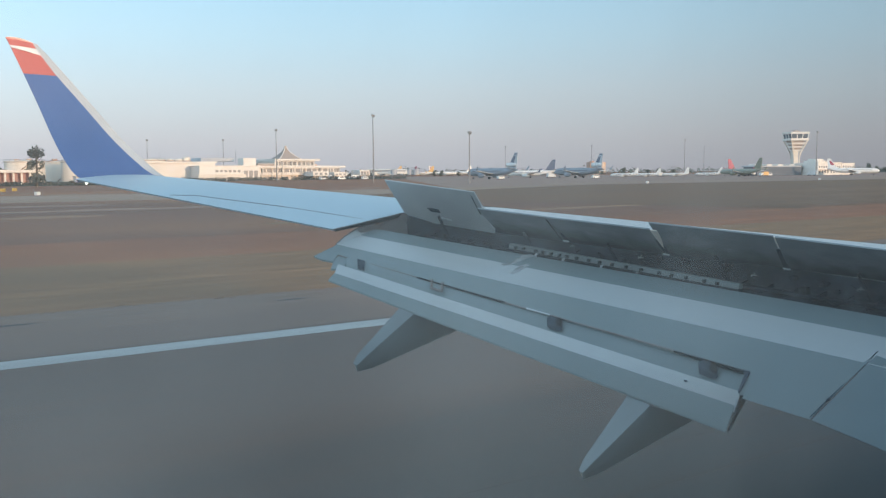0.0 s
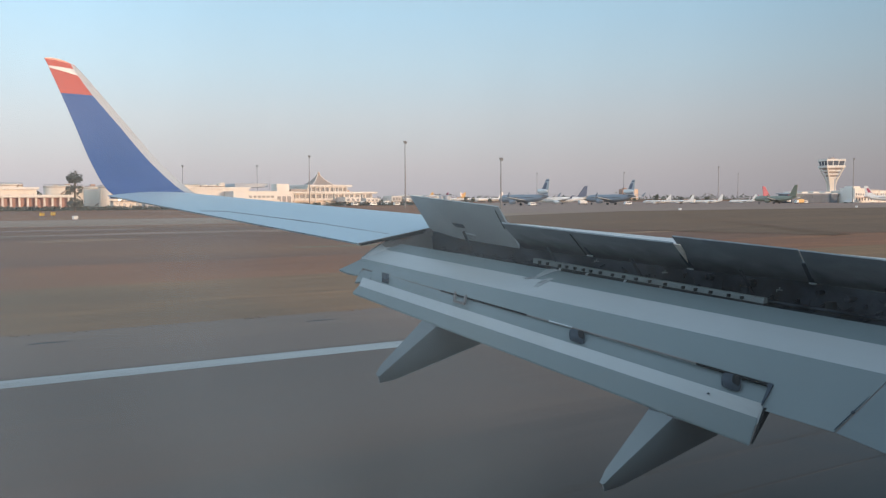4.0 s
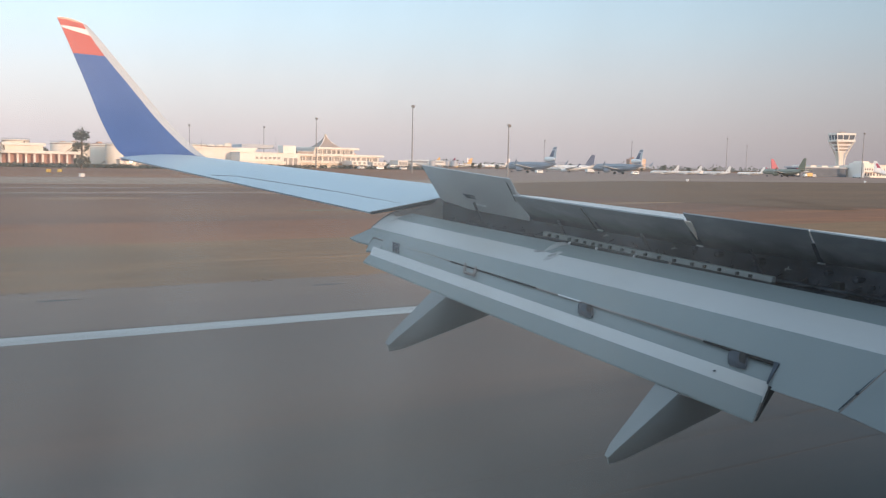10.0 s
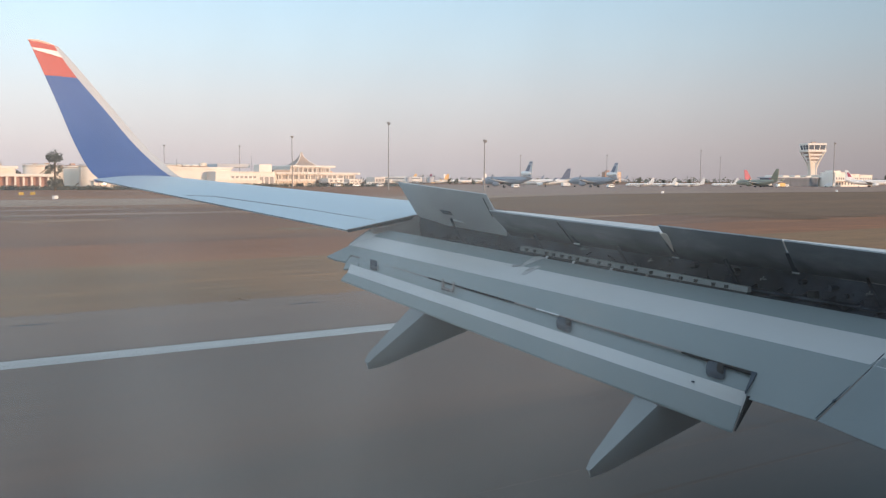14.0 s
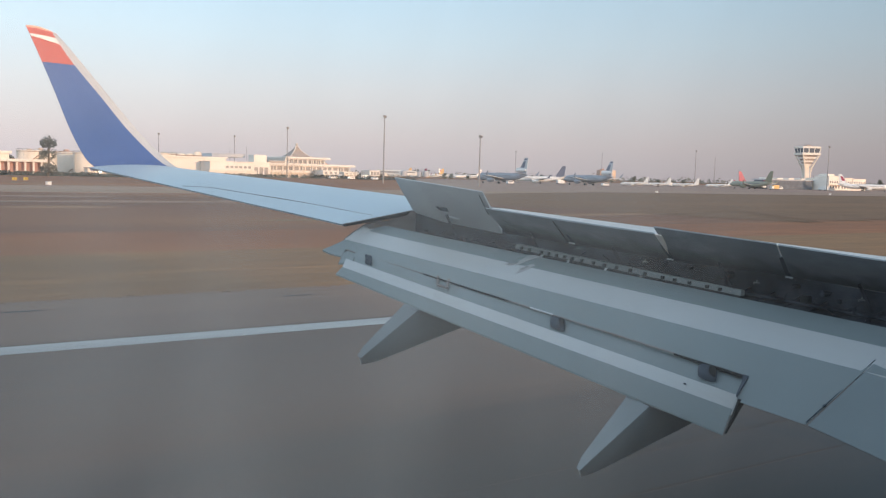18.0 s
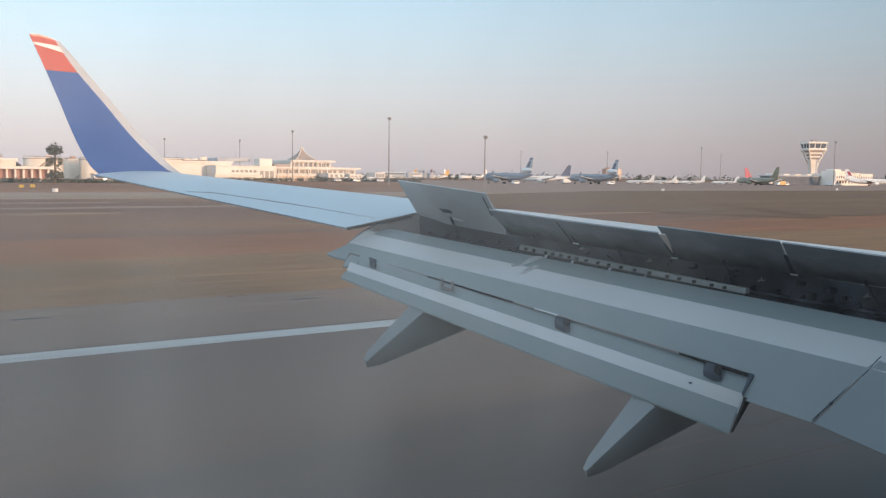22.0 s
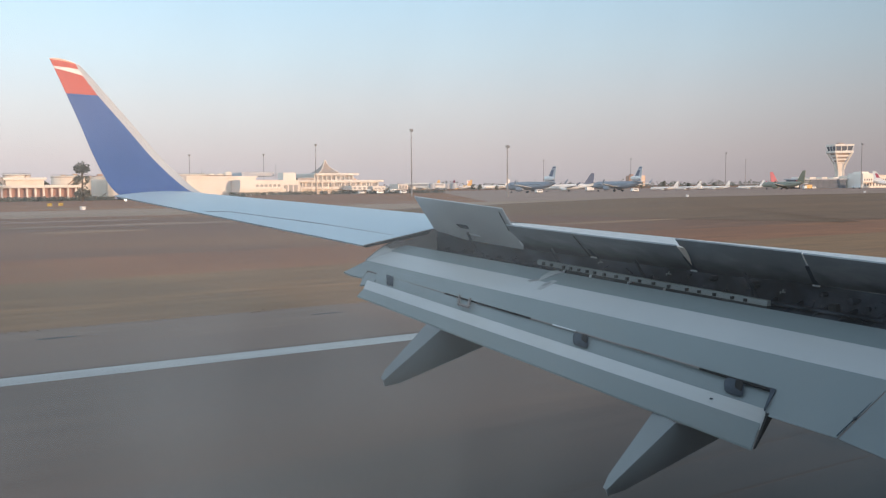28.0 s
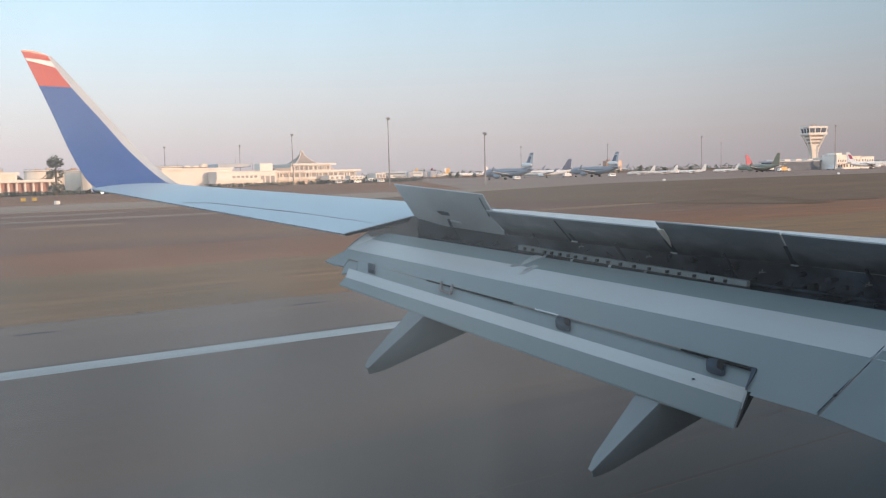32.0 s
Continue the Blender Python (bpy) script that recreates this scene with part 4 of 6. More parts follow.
bm = bmesh.new()
shells = []
for inset in (0.0, 0.09):
    shells.append([[bm.verts.new(hull_point(x, max(r - inset, 0.05), dz, a)) for a in TURN] for x, r, dz in HULL])
for s, grid in enumerate(shells):
    for i in range(len(HULL) - 1):
        for k in range(len(TURN)):
            if (i, k) != (4, 0):
                n = (k + 1) % len(TURN)
                quad = (grid[i][k], grid[i][n], grid[i + 1][n], grid[i + 1][k])
                bm.faces.new(quad if s else quad[::-1])
for (i, k), (m, n) in (((4, 0), (4, 1)), ((4, 1), (5, 1)), ((5, 1), (5, 0)), ((5, 0), (4, 0))):
    bm.faces.new((shells[0][i][k], shells[0][m][n], shells[1][m][n], shells[1][i][k]))
fuselage = part("fuselage", bm, BLUE, wing, "deep blue rounded fuselage skin with a cabin window", smooth=True)
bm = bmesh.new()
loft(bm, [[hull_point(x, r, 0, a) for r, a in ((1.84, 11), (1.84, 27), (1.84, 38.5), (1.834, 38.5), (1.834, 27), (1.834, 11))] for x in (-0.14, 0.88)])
part("window_pane", bm, PANE, fuselage, "slightly dusty and smeared acrylic cabin window pane with a haze veil")
for gx, gy, r in ((2.5, 1.42, 0.56), (2.5, -4.28, 0.56), (15.0, -1.43, 0.36)):
    bm = bmesh.new()
    tube(bm, (gx, gy, 0.5), (gx, gy * 0.9 - 0.14, 2.5), 0.13, seg=8)
    leg = part("gear_leg", bm, STEEL, wing)
    for dy in (-0.4, 0.4):
        bm = bmesh.new()
        loft(bm, [circle((gx, gy + dy - 0.17, 0.02 + r), r * 0.85, 20, "y"), circle((gx, gy + dy - 0.12, 0.02 + r), r, 20, "y"), circle((gx, gy + dy + 0.12, 0.02 + r), r, 20, "y"), circle((gx, gy + dy + 0.17, 0.02 + r), r * 0.85, 20, "y")])
        part("wheel", bm, TYRE, leg)

# ---- tyre marks and runway wear ----
rng = random.Random(11)
for i in range(15):
    y = rng.choice((-9.5, -7.5, 3.2, 4.6, 6.1, 8.4, 10.5, 12.8)) + rng.uniform(-0.5, 0.5)
    x0 = rng.uniform(-40, 110)
    ln, w = rng.uniform(8, 45), rng.uniform(0.10, 0.32)
    bm = bmesh.new()
    box(bm, x0, x0 + ln, y - w / 2, y + w / 2, 0.015, 0.0211 + 0.00005 * i)
    tagged(part("tyre_mark", bm, RUBBER), "dark rubber streak across the worn asphalt", "tyre mark", "rubber streaks on the runway")
for i in range(22):
    y = rng.choice((4.4, 5.2, 5.9, 7.0, 8.2, 9.4, 11.3)) + rng.uniform(-0.4, 0.4)
    x0 = rng.uniform(-8, 26)
    ln, w, slew = rng.uniform(3, 16), rng.uniform(0.06, 0.22), rng.uniform(-0.25, 0.25)
    bm = bmesh.new()
    loft(bm, [[(x0 + ln * u, y + slew * u - w * k / 2, z) for z in (0.012, 0.0219 + 0.00004 * i)] + [(x0 + ln * u, y + slew * u + w * k / 2, z) for z in (0.0219 + 0.00004 * i, 0.012)]
              for u, k in ((0.0, 0.2), (0.2, 1.0), (0.6, 0.8), (1.0, 0.15))])
    tagged(part("tyre_mark", bm, RUBBER), "thin tapering rubber streak on the worn asphalt", "tyre mark", "rubber streaks on the runway")
for i in range(5):
    x0, y = rng.uniform(-10, 60), rng.uniform(23.4, 28.5)
    bm = bmesh.new()
    n, r = 10, rng.uniform(0.2, 0.45)
    top = [(x0 + 2.6 * r * math.cos(a) * rng.uniform(0.7, 1.1), y + 0.45 * r * math.sin(a) * rng.uniform(0.7, 1.1), 0.0205) for a in [2 * math.pi * k / n for k in range(n)]]
    loft(bm, [top, [(x, yy, 0.012) for x, yy, z in top]])
    tagged(part("asphalt_patch", bm, RUBBER), "small dark stain on the shoulder asphalt", "stain", "stains on the shoulder")

# dry tufts along the edge of the shoulder and over the verge
rng = random.Random(61)
vs, fs = [], []
for k in range(2600):
    x, spread = rng.uniform(-25, 150), rng.random()
    y = 29.35 + 2.2 * spread ** 2.5
    h = rng.uniform(0.008, 0.03) * (1.2 - 0.6 * spread)
    w = h * rng.uniform(2.0, 4.5)
    for n in range(3):
        a, lean = rng.uniform(-0.5, 0.5), rng.uniform(-0.6, 0.6)
        dx, dy = w * math.cos(a), w * math.sin(a)
        i = len(vs)
        cx, cy = x + rng.uniform(-0.2, 0.2), y + rng.uniform(-0.08, 0.08)
        vs += [(cx - dx, cy - dy, 0.0), (cx + dx, cy + dy, 0.0), (cx + dx * (0.4 + lean), cy + dy + 0.05 * lean, h), (cx - dx * (0.5 - lean), cy - dy, h * 0.8)]
        fs.append((i, i + 1, i + 2, i + 3))
me = bpy.data.meshes.new("verge_tufts")
me.from_pydata(vs, [], fs)
me.materials.append(TUFT)
tagged(new("verge_tufts", me), "low dry olive tufts along the runway's edge", "grass", kind="stuff")

# ---- trees ----
def leaf_mesh(name, clumps, per, size, mat, seed):
    r = random.Random(seed)
    vs, fs = [], []
    for cx, cy, cz, rad in clumps:
        for k in range(per):
            d = Vector((r.gauss(0, 1), r.gauss(0, 1), r.gauss(0, 0.8))).normalized() * rad * r.uniform(0.6, 1.06)
            p = Vector((cx, cy, cz)) + d
            a = Vector((r.gauss(0, 1), r.gauss(0, 1), r.gauss(0, 1))).normalized()
            b = a.orthogonal().normalized()
            s = size * r.uniform(0.6, 1.4)
            i = len(vs)
            vs += [p + a * s, p + b * s * 0.7, p - a * s, p - b * s * 0.7]
            fs.append((i, i + 1, i + 2, i + 3))
    me = bpy.data.meshes.new(name)
    me.from_pydata([tuple(v) for v in vs], [], fs)
    me.materials.append(mat)
    return me


def tree(h, wide, seed, label, slim=False):
    r = random.Random(seed)
    t = thing("tree", label, "tree", "trees round the airfield")
    bm = bmesh.new()
    tube(bm, (0, 0, 0), (0.1, 0, h * 0.55), 0.035 * h, 0.015 * h, 7)
    for k in range(5):
        a = k * 1.3 + r.random()
        tube(bm, (0, 0, h * (0.25 + 0.06 * k)), (wide * 0.55 * math.cos(a), wide * 0.55 * math.sin(a), h * (0.5 + 0.08 * k)), 0.014 * h, 0.005 * h, 5)
    part("trunk", bm, BARK, t)
    cl = []
    for k in range(11 if not slim else 8):
        a, q = r.uniform(0, 6.28), r.random()
        z = h * (0.32 + 0.6 * k / 10) if not slim else h * (0.15 + 0.78 * k / 7)
        rr = wide * (0.65 * math.sqrt(q) * (1.0 - 0.55 * (z / h)) if not slim else 0.1)
        cl.append((rr * math.cos(a) * 1.2, rr * math.sin(a) * 1.2, z, wide * (r.uniform(0.28, 0.45) if not slim else 0.5 * (1.05 - z / h) + 0.1)))
    crown = new("crown", leaf_mesh("crown", cl, 110, 0.042 * h if not slim else 0.035 * h, LEAF_DARK if slim else LEAF, seed))
    crown.parent = t
    return t


TREES = [tree(8.0, 4.2, 1, "dusty green broad-crowned tree on dry ground"), tree(10.5, 4.6, 2, "tall dusty green tree with an uneven crown"),
         tree(6.5, 3.8, 3, "low rounded dusty green tree"), tree(13.0, 2.2, 4, "slim dark cypress tree", True)]
rng = random.Random(21)


def plant(kind, b, out, s=1.0, first=[True, True, True, True]):
    x, y = site(b, out)
    m = pose(x, y, 0, 0, 0, rng.uniform(0, 360)) @ Matrix.Diagonal((s, s, s * rng.uniform(0.9, 1.1), 1))
    if first[kind]:
        first[kind] = False
        TREES[kind].matrix_basis = m
        return TREES[kind]
    ob = copy_thing(TREES[kind], Matrix.Identity(4))
    ob.matrix_basis = m
    return ob


for b in (84.8, 84.2, 83.9, 82.8, 82.3, 81.9, 81.4, 81.0):
    plant(rng.choice((0, 2, 2)), b + rng.uniform(-0.15, 0.15), 470 + rng.uniform(-25, 25), rng.uniform(0.75, 1.05))
for k in range(26):
    b = 22.0 + 9.0 * k / 26 + rng.uniform(-0.12, 0.12)
    plant(rng.choice((0, 1, 2, 2)), b, 640 + rng.uniform(-40, 80), rng.uniform(0.8, 1.15))
for b in (29.0, 27.1, 25.3):
    plant(3, b, 520, rng.uniform(0.8, 1.0))
for b in (75.8, 75.4, 75.1):
    plant(3, b, 610, rng.uniform(0.9, 1.2))
for k in range(20):
    plant(rng.choice((0, 2)), 41.5 + 16 * k / 20 + rng.uniform(-0.3, 0.3), 720 + rng.uniform(-20, 60), rng.uniform(0.7, 1.0))

# far woods along the skyline
r = random.Random(31)
cl = []
for k in range(420):
    b = 24 + 64 * k / 420 + r.uniform(-0.1, 0.1)
    x, y = site(b, 1150 + r.uniform(-60, 120))
    hgt = 4.5 + 4.0 * (0.5 + 0.5 * math.sin(b * 1.7) * math.sin(b * 0.61 + 1)) + r.uniform(-1, 1.5)
    cl.append((x, y, hgt * 0.5, hgt))
woods = new("far_woods", leaf_mesh("far_woods", cl, 26, 1.6, LEAF, 32))
tagged(woods, "belt of dusty trees along the skyline", "woods", kind="stuff")


cl = []
for k in range(260):
    b = 21.5 + 9.8 * k / 260 + r.uniform(-0.05, 0.05)
    x, y = site(b, 690 + r.uniform(-25, 40))
    hgt = 2.6 + 1.8 * (0.5 + 0.5 * math.sin(b * 3.1) * math.sin(b * 1.3)) + r.uniform(-0.6, 1.0)
    cl.append((x, y, hgt * 0.6, hgt))
belt = new("tree_belt", leaf_mesh("tree_belt", cl, 60, 0.75, LEAF, 33))
tagged(belt, "low belt of dusty trees beyond the apron", "woods", kind="stuff")


def hedge(x0, x1, y, h, seed, label):
    r = random.Random(seed)
    cl = [(x0 + (x1 - x0) * k / 150 + r.uniform(-0.6, 0.6), y + r.uniform(-2.5, 2.5), h * 0.42, h * r.uniform(0.45, 0.75)) for k in range(151)]
    ob = new("hedge", leaf_mesh("hedge", cl, 24, 0.5, LEAF_DARK, seed + 1))
    tagged(ob, label, "hedge", kind="stuff")


hedge(24, 135, 392, 1.7, 71, "low dark hedge across the dry grass")
hedge(176, 330, 535, 2.4, 73, "low dark hedge before the terminal")


def palm(b, out, h):
    x, y = site(b, out)
    t = thing("palm_tree", "tall dark palm tree with two ragged crowns", "palm", at=(x, y, 0))
    bm = bmesh.new()
    tube(bm, (0, 0, 0), (0.3, 0, h * 0.85), 0.4, 0.28, 8)
    part("trunk", bm, BARK, t)
    cl = [(0.3, 0, h * 0.88, 2.6), (1.2, 0.4, h * 0.83, 1.8), (-0.9, 0, h * 0.84, 1.8), (0.9, 0, h * 0.56, 1.9), (-1.6, 0.2, h * 0.58, 1.3), (0.3, 0, h * 0.24, 2.3), (1.3, 0, h * 0.2, 1.7), (-1.2, 0, h * 0.17, 1.6)]
    c = new("crown", leaf_mesh("palm_crown", cl, 110, 0.45, LEAF_DARK, 8))
    c.parent = t


palm(80.4, 345, 14.5)


# ---- control tower ----
def control_tower(b, out):
    x, y = site(b, out)
    t = thing("control_tower", "pale concrete airport control tower with dark cab windows", "control tower", at=(x, y, 0), rz=-29)
    t.scale = (1.15, 1.15, 1.15)

    def square(z, s):
        return [Vector((-s, -s, z)), Vector((s, -s, z)), Vector((s, s, z)), Vector((-s, s, z))]

    bm = bmesh.new()
    box(bm, -2.4, 2.4, -2.4, 2.4, 0, 24.5, 0.35)
    part("shaft", bm, CONCRETE, t)
    bm = bmesh.new()
    box(bm, 0.9, 1.7, -2.62, -2.42, 0.0, 17.0, 0.06)
    part("shaft_rib", bm, WALL_GREY, t)
    for sx in (-1, 1):
        for sy in (-1, 1):
            bm = bmesh.new()
            loft(bm, [[(sx * (h - w), sy * (h - w), z), (sx * h, sy * (h - w), z), (sx * h, sy * h, z), (sx * (h - w), sy * h, z)]
                      for z, h, w in ((12.5, 2.5, 0.9), (15.5, 2.95, 0.85), (24.6, 6.3, 0.8))])
            part("brace", bm, CONCRETE, t, "slanting concrete brace")
    for z, rr, hh in ((17.4, 2.9, 0.8), (19.6, 3.8, 1.1), (22.0, 4.8, 1.2)):
        bm = bmesh.new()
        loft(bm, [square(z, rr), square(z + hh, rr + 0.25)])
        part("gallery", bm, WALL, t, "projecting concrete gallery")
        bm = bmesh.new()
        loft(bm, [square(z + hh, rr - 0.5), square(z + 2.3, rr - 0.1)])
        part("gallery_glazing", bm, ROOF, t)
    bm = bmesh.new()
    loft(bm, [square(24.3, 5.4), square(24.7, 6.7), square(26.2, 6.8), square(26.25, 6.3)])
    part("cab_floor", bm, WALL, t)
    lo, hi = square(26.2, 5.9), square(29.4, 6.5)
    for k in range(4):
        for m in range(3):
            a, b2, c, d = lo[k].lerp(lo[(k + 1) % 4], m / 3), lo[k].lerp(lo[(k + 1) % 4], (m + 1) / 3), hi[k].lerp(hi[(k + 1) % 4], (m + 1) / 3), hi[k].lerp(hi[(k + 1) % 4], m / 3)
            n = Vector(((lo[k].x + lo[(k + 1) % 4].x), (lo[k].y + lo[(k + 1) % 4].y), 0)).normalized() * 0.12
            bm = bmesh.new()
            loft(bm, [[a, b2, c, d], [p - n for p in (a, b2, c, d)]])
            part("cab_pane", bm, WINDOW, t)
            bm = bmesh.new()
            tube(bm, a + n * 0.5, d + n * 0.5, 0.34, seg=5)
            part("mullion", bm, WALL, t)
    bm = bmesh.new()
    loft(bm, [square(29.3, 6.4), square(29.5, 6.9), square(30.7, 6.9), square(30.9, 5.4)])
    part("cab_roof", bm, WALL, t, "white flat cab roof")
    for px, py, h in ((1.5, 0.5, 3.0), (-1.0, 1.0, 2.2), (-3.0, -1.0, 1.6)):
        bm = bmesh.new()
        tube(bm, (px, py, 31.0), (px, py, 31.0 + h), 0.12, 0.05, 6)
        part("antenna", bm, POLE, t)
    bm = bmesh.new()
    box(bm, -1.5, 2.0, -1.2, 1.2, 31.0, 32.0, 0.1)
    part("roof_plant", bm, ROOF, t)


control_tower(34.37, 452)

# ---- bare and straw-covered patches in the grass ----
rng = random.Random(27)
for i in range(26):
    px, py = rng.uniform(-10, 230), rng.choice((rng.uniform(46, 150), rng.uniform(206, 250)))
    lx, ly = rng.uniform(4, 22), rng.uniform(0.5, 2.2) * (1 + py / 120)
    ring = []
    for k in range(22):
        a = 2 * math.pi * k / 22
        q = rng.uniform(0.55, 1.15)
        ring.append((px + lx * q * math.cos(a), py + ly * q * math.sin(a), 0.006 + 0.0003 * i))
    bm = bmesh.new()
    loft(bm, [ring, [(u, v, -0.02) for u, v, w in ring]])
    straw = i % 3
    tagged(part("grass_patch", bm, (EARTH, STRAW, SCRUB)[straw]), ("patch of bare pinkish earth in the dry grass", "patch of pale straw in the dry grass", "patch of dull green scrub in the dry grass")[straw],
           "ground patch", "patches in the dry grass")


def window_row(parent, x0, x1, n, y, z0, z1, w, mat=None, name="window"):
    for k in range(n):
        c = x0 + (x1 - x0) * (k + 0.5) / n
        bm = bmesh.new()
        box(bm, c - w / 2, c + w / 2, y - 0.12, y + 0.1, z0, z1)
        part(name, bm, mat or WINDOW, parent)


def block(parent, name, x0, x1, y0, y1, z0, z1, mat, label="", bev=0.12):
    bm = bmesh.new()
    box(bm, x0, x1, y0, y1, z0, z1, bev)
    return part(name, bm, mat, parent, label)


# ---- office beside the tower ----
x, y = 657.0, 412.0
office = thing("airport_office", "white three-storey airport office with rows of dark windows", "building", at=(x, y, 0))
for k, (a, b2, h) in enumerate(((-25, -9.2, 10.6), (-9.0, 7.0, 9.4), (7.2, 25, 8.8))):
    block(office, "wall", a, b2, 0 + 0.4 * (k == 1), 13, 0, h, WALL)
    block(office, "parapet", a - 0.2, b2 + 0.2, -0.25, 13, h + 0.004, h + 0.6, WALL)
    window_row(office, a + 0.6, b2 - 0.6, 5, 0.4 * (k == 1), 5.6, 7.2, 1.2)
    window_row(office, a + 0.6, b2 - 0.6, 4, 0.4 * (k == 1), 1.6, 3.6, 1.6)
block(office, "roof_block", -22, -12, 4, 11, 11.2, 12.6, WALL)
block(office, "awning", -24, -10, -2.2, -0.01, 3.9, 4.15, WALL_ROSE)
x, y = 596.0, 425.0
wingb = thing("pier_building", "long low dark glazed pier with a grey roof", "building", at=(x, y, 0))
block(wingb, "wall", -22, 34, 0, 12, 0, 6.6, GLAZED)
block(wingb, "roof", -24, 36, -0.6, 13, 6.6, 7.5, WALL_GREY)
for k in range(4):
    block(wingb, "roof_plant", -20 + 14 * k, -13 + 14 * k, 3, 9, 7.51, 8.6, WALL)
window_row(wingb, -21, 33, 14, 0, 3.4, 5.6, 3.2)
window_row(wingb, -21, 33, 9, 0, 0.4, 2.6, 2.4)
block(wingb, "link_tower", 36.2, 42, -3, 8, 0, 9.4, CONCRETE)

# ---- terminal ----
tx, ty = 235.0, 560.0
term = thing("terminal", "long white terminal with tiered decks and a tent-shaped roof peak", "terminal", at=(tx, ty, 0))
block(term, "hall", -74, -27, 18, 60, 0, 11.5, WALL, "white departure hall")
block(term, "hall_roof", -75, -26, 17, 61, 11.5, 12.7, WALL)
block(term, "hall_end", -80, -74.05, 16, 60, 0, 13.0, WALL_GREY, "blue-grey glazed end of the hall")
for k in range(4):
    block(term, "hall_end_window", -79.5 + 1.4 * k, -78.6 + 1.4 * k, 15.7, 15.95, 5, 11, WINDOW_DUSK, bev=0.0)
block(term, "front_block", -44, -3, 0, 17.9, 0, 9.4, WALL, "white front block with a row of small windows")
block(term, "front_cornice", -44.4, -2.6, -0.4, 18, 9.4, 9.9, WALL)
window_row(term, -34, -16, 6, 0, 5.4, 7.0, 2.0, WINDOW_DUSK)
for k, (a, w) in enumerate(((-14, 2.4), (-10.5, 2.6), (-7, 2.6))):
    block(term, "doorway", a, a + w, -0.15, 0.1, 0.5, 6.5, WINDOW_DUSK, bev=0.0)
block(term, "ramp_wall", -46, -14, -4.0, -0.41, 0, 4.2, CONCRETE)
block(term, "lift_tower", -12, -3, 6, 16, 9.91, 14.8, WALL)
block(term, "roof_block", -36, -13, 20, 40, 12.71, 15.2, WALL_GREY)
block(term, "brown_roof_band", -2.5, 9.3, 4, 38, 9.56, 11.3, ROOF, "brown-grey roof band")
for z0, a, b2, y0, nn in ((0.0, -2.5, 62, 2, 0), (4.8, -2.5, 58, 0, 14), (9.56, 10, 40, 3, 7)):
    block(term, "deck_core", a, b2, y0 + 2.5, 40, z0, z0 + 3.4, WALL if nn else CONCRETE)
    if nn:
        window_row(term, a + 1, b2 - 1, nn, y0 + 2.5, z0 + 0.4, z0 + 2.9, 3.3, WINDOW_DUSK)
    block(term, "deck_band", a - 0.5, b2 + 3, y0, 41, z0 + 3.4, z0 + 4.75, WALL, "white horizontal deck band")
    for k in range(9):
        bm = bmesh.new()
        cx = a + 2 + (b2 - a - 3) * k / 8
        tube(bm, (cx, y0 + 0.8, z0), (cx, y0 + 0.8, z0 + 3.4), 0.35, seg=8)
        part("column", bm, WALL, term)
bm = bmesh.new()
rings = []
for k in range(9):
    u = k / 8
    s = (1 - u) ** 1.9
    rings.append([(22 + sx * (0.5 + 8.0 * s), 14 + sy * (0.5 + 8 * s), 14.1 + 9.5 * u) for sx, sy in ((-1, -1), (1, -1), (1, 1), (-1, 1))])
loft(bm, rings)
part("tent_roof", bm, ROOF, term, "brown concave tent-shaped roof")
for sx in (-1, 1):
    bm = bmesh.new()
    for k in range(8):
        (ax, ay, az), (bx, by, bz) = rings[k][0 if sx < 0 else 1], rings[k + 1][0 if sx < 0 else 1]
        tube(bm, (ax, ay, az), (bx, by, bz), 0.28, seg=5)
    part("roof_ridge", bm, WALL, term)
for a, h, w in ((30, 5.6, 12), (46, 5.0, 10), (66, 6.4, 8), (78, 4.8, 14)):
    block(term, "pier", a, a + w, -12, 1.0 if a > 50 else 1.9, 2.6, h, WALL)
    for k in (1.5, w - 1.5):
        block(term, "pier_leg", a + k - 0.4, a + k + 0.4, -8, -7, 0, 2.6, WALL_GREY, bev=0.0)
    window_row(term, a + 0.5, a + w - 0.5, 3, -12, 3.2, h - 0.9, 1.8, WINDOW_DUSK)
for a, h in ((-60, 19), (-20, 20), (-8, 21)):
    bm = bmesh.new()
    tube(bm, (a, 30, 11), (a, 30, h), 0.15, 0.06, 6)
    part("antenna", bm, POLE, term)

# ---- pavilion with columns ----
x, y = site(82.9, 440)
pav = thing("pavilion", "low pavilion with white columns, rose wall and flat roof", "building", at=(x, y, 0))
block(pav, "wall", -15, 17, 4, 16, 0, 5.6, WALL_ROSE, "dull rose-red back wall")
block(pav, "roof", -18, 19, -1, 17, 5.61, 6.9, WALL, "flat white roof slab")
for k in range(10):
    bm = bmesh.new()
    cx = -14 + 31 * k / 9
    box(bm, cx - 0.4, cx + 0.4, 0, 0.8, 0, 5.6, 0.05)
    part("column", bm, WALL, pav, "square white column")
block(pav, "side_block", -27, -18.05, 2, 15, 0, 5.2, WALL_GREY)
block(pav, "upper_storey", -12, 4, 4, 14, 6.92, 9.2, CONCRETE)
block(pav, "upper_roof", -13, 5, 3, 15, 9.2, 10.4, WALL)
bm = bmesh.new()
loft(bm, [[(-13.1, 4, 6.95), (-13.1, 14, 6.95), (-15.0, 14, 10.6), (-15.0, 4, 10.6)], [(-12.1, 4, 6.95), (-12.1, 14, 6.95), (-13.1, 14, 10.6), (-13.1, 4, 10.6)]])
part("slanting_window", bm, WINDOW, pav, "slanting dark end window")


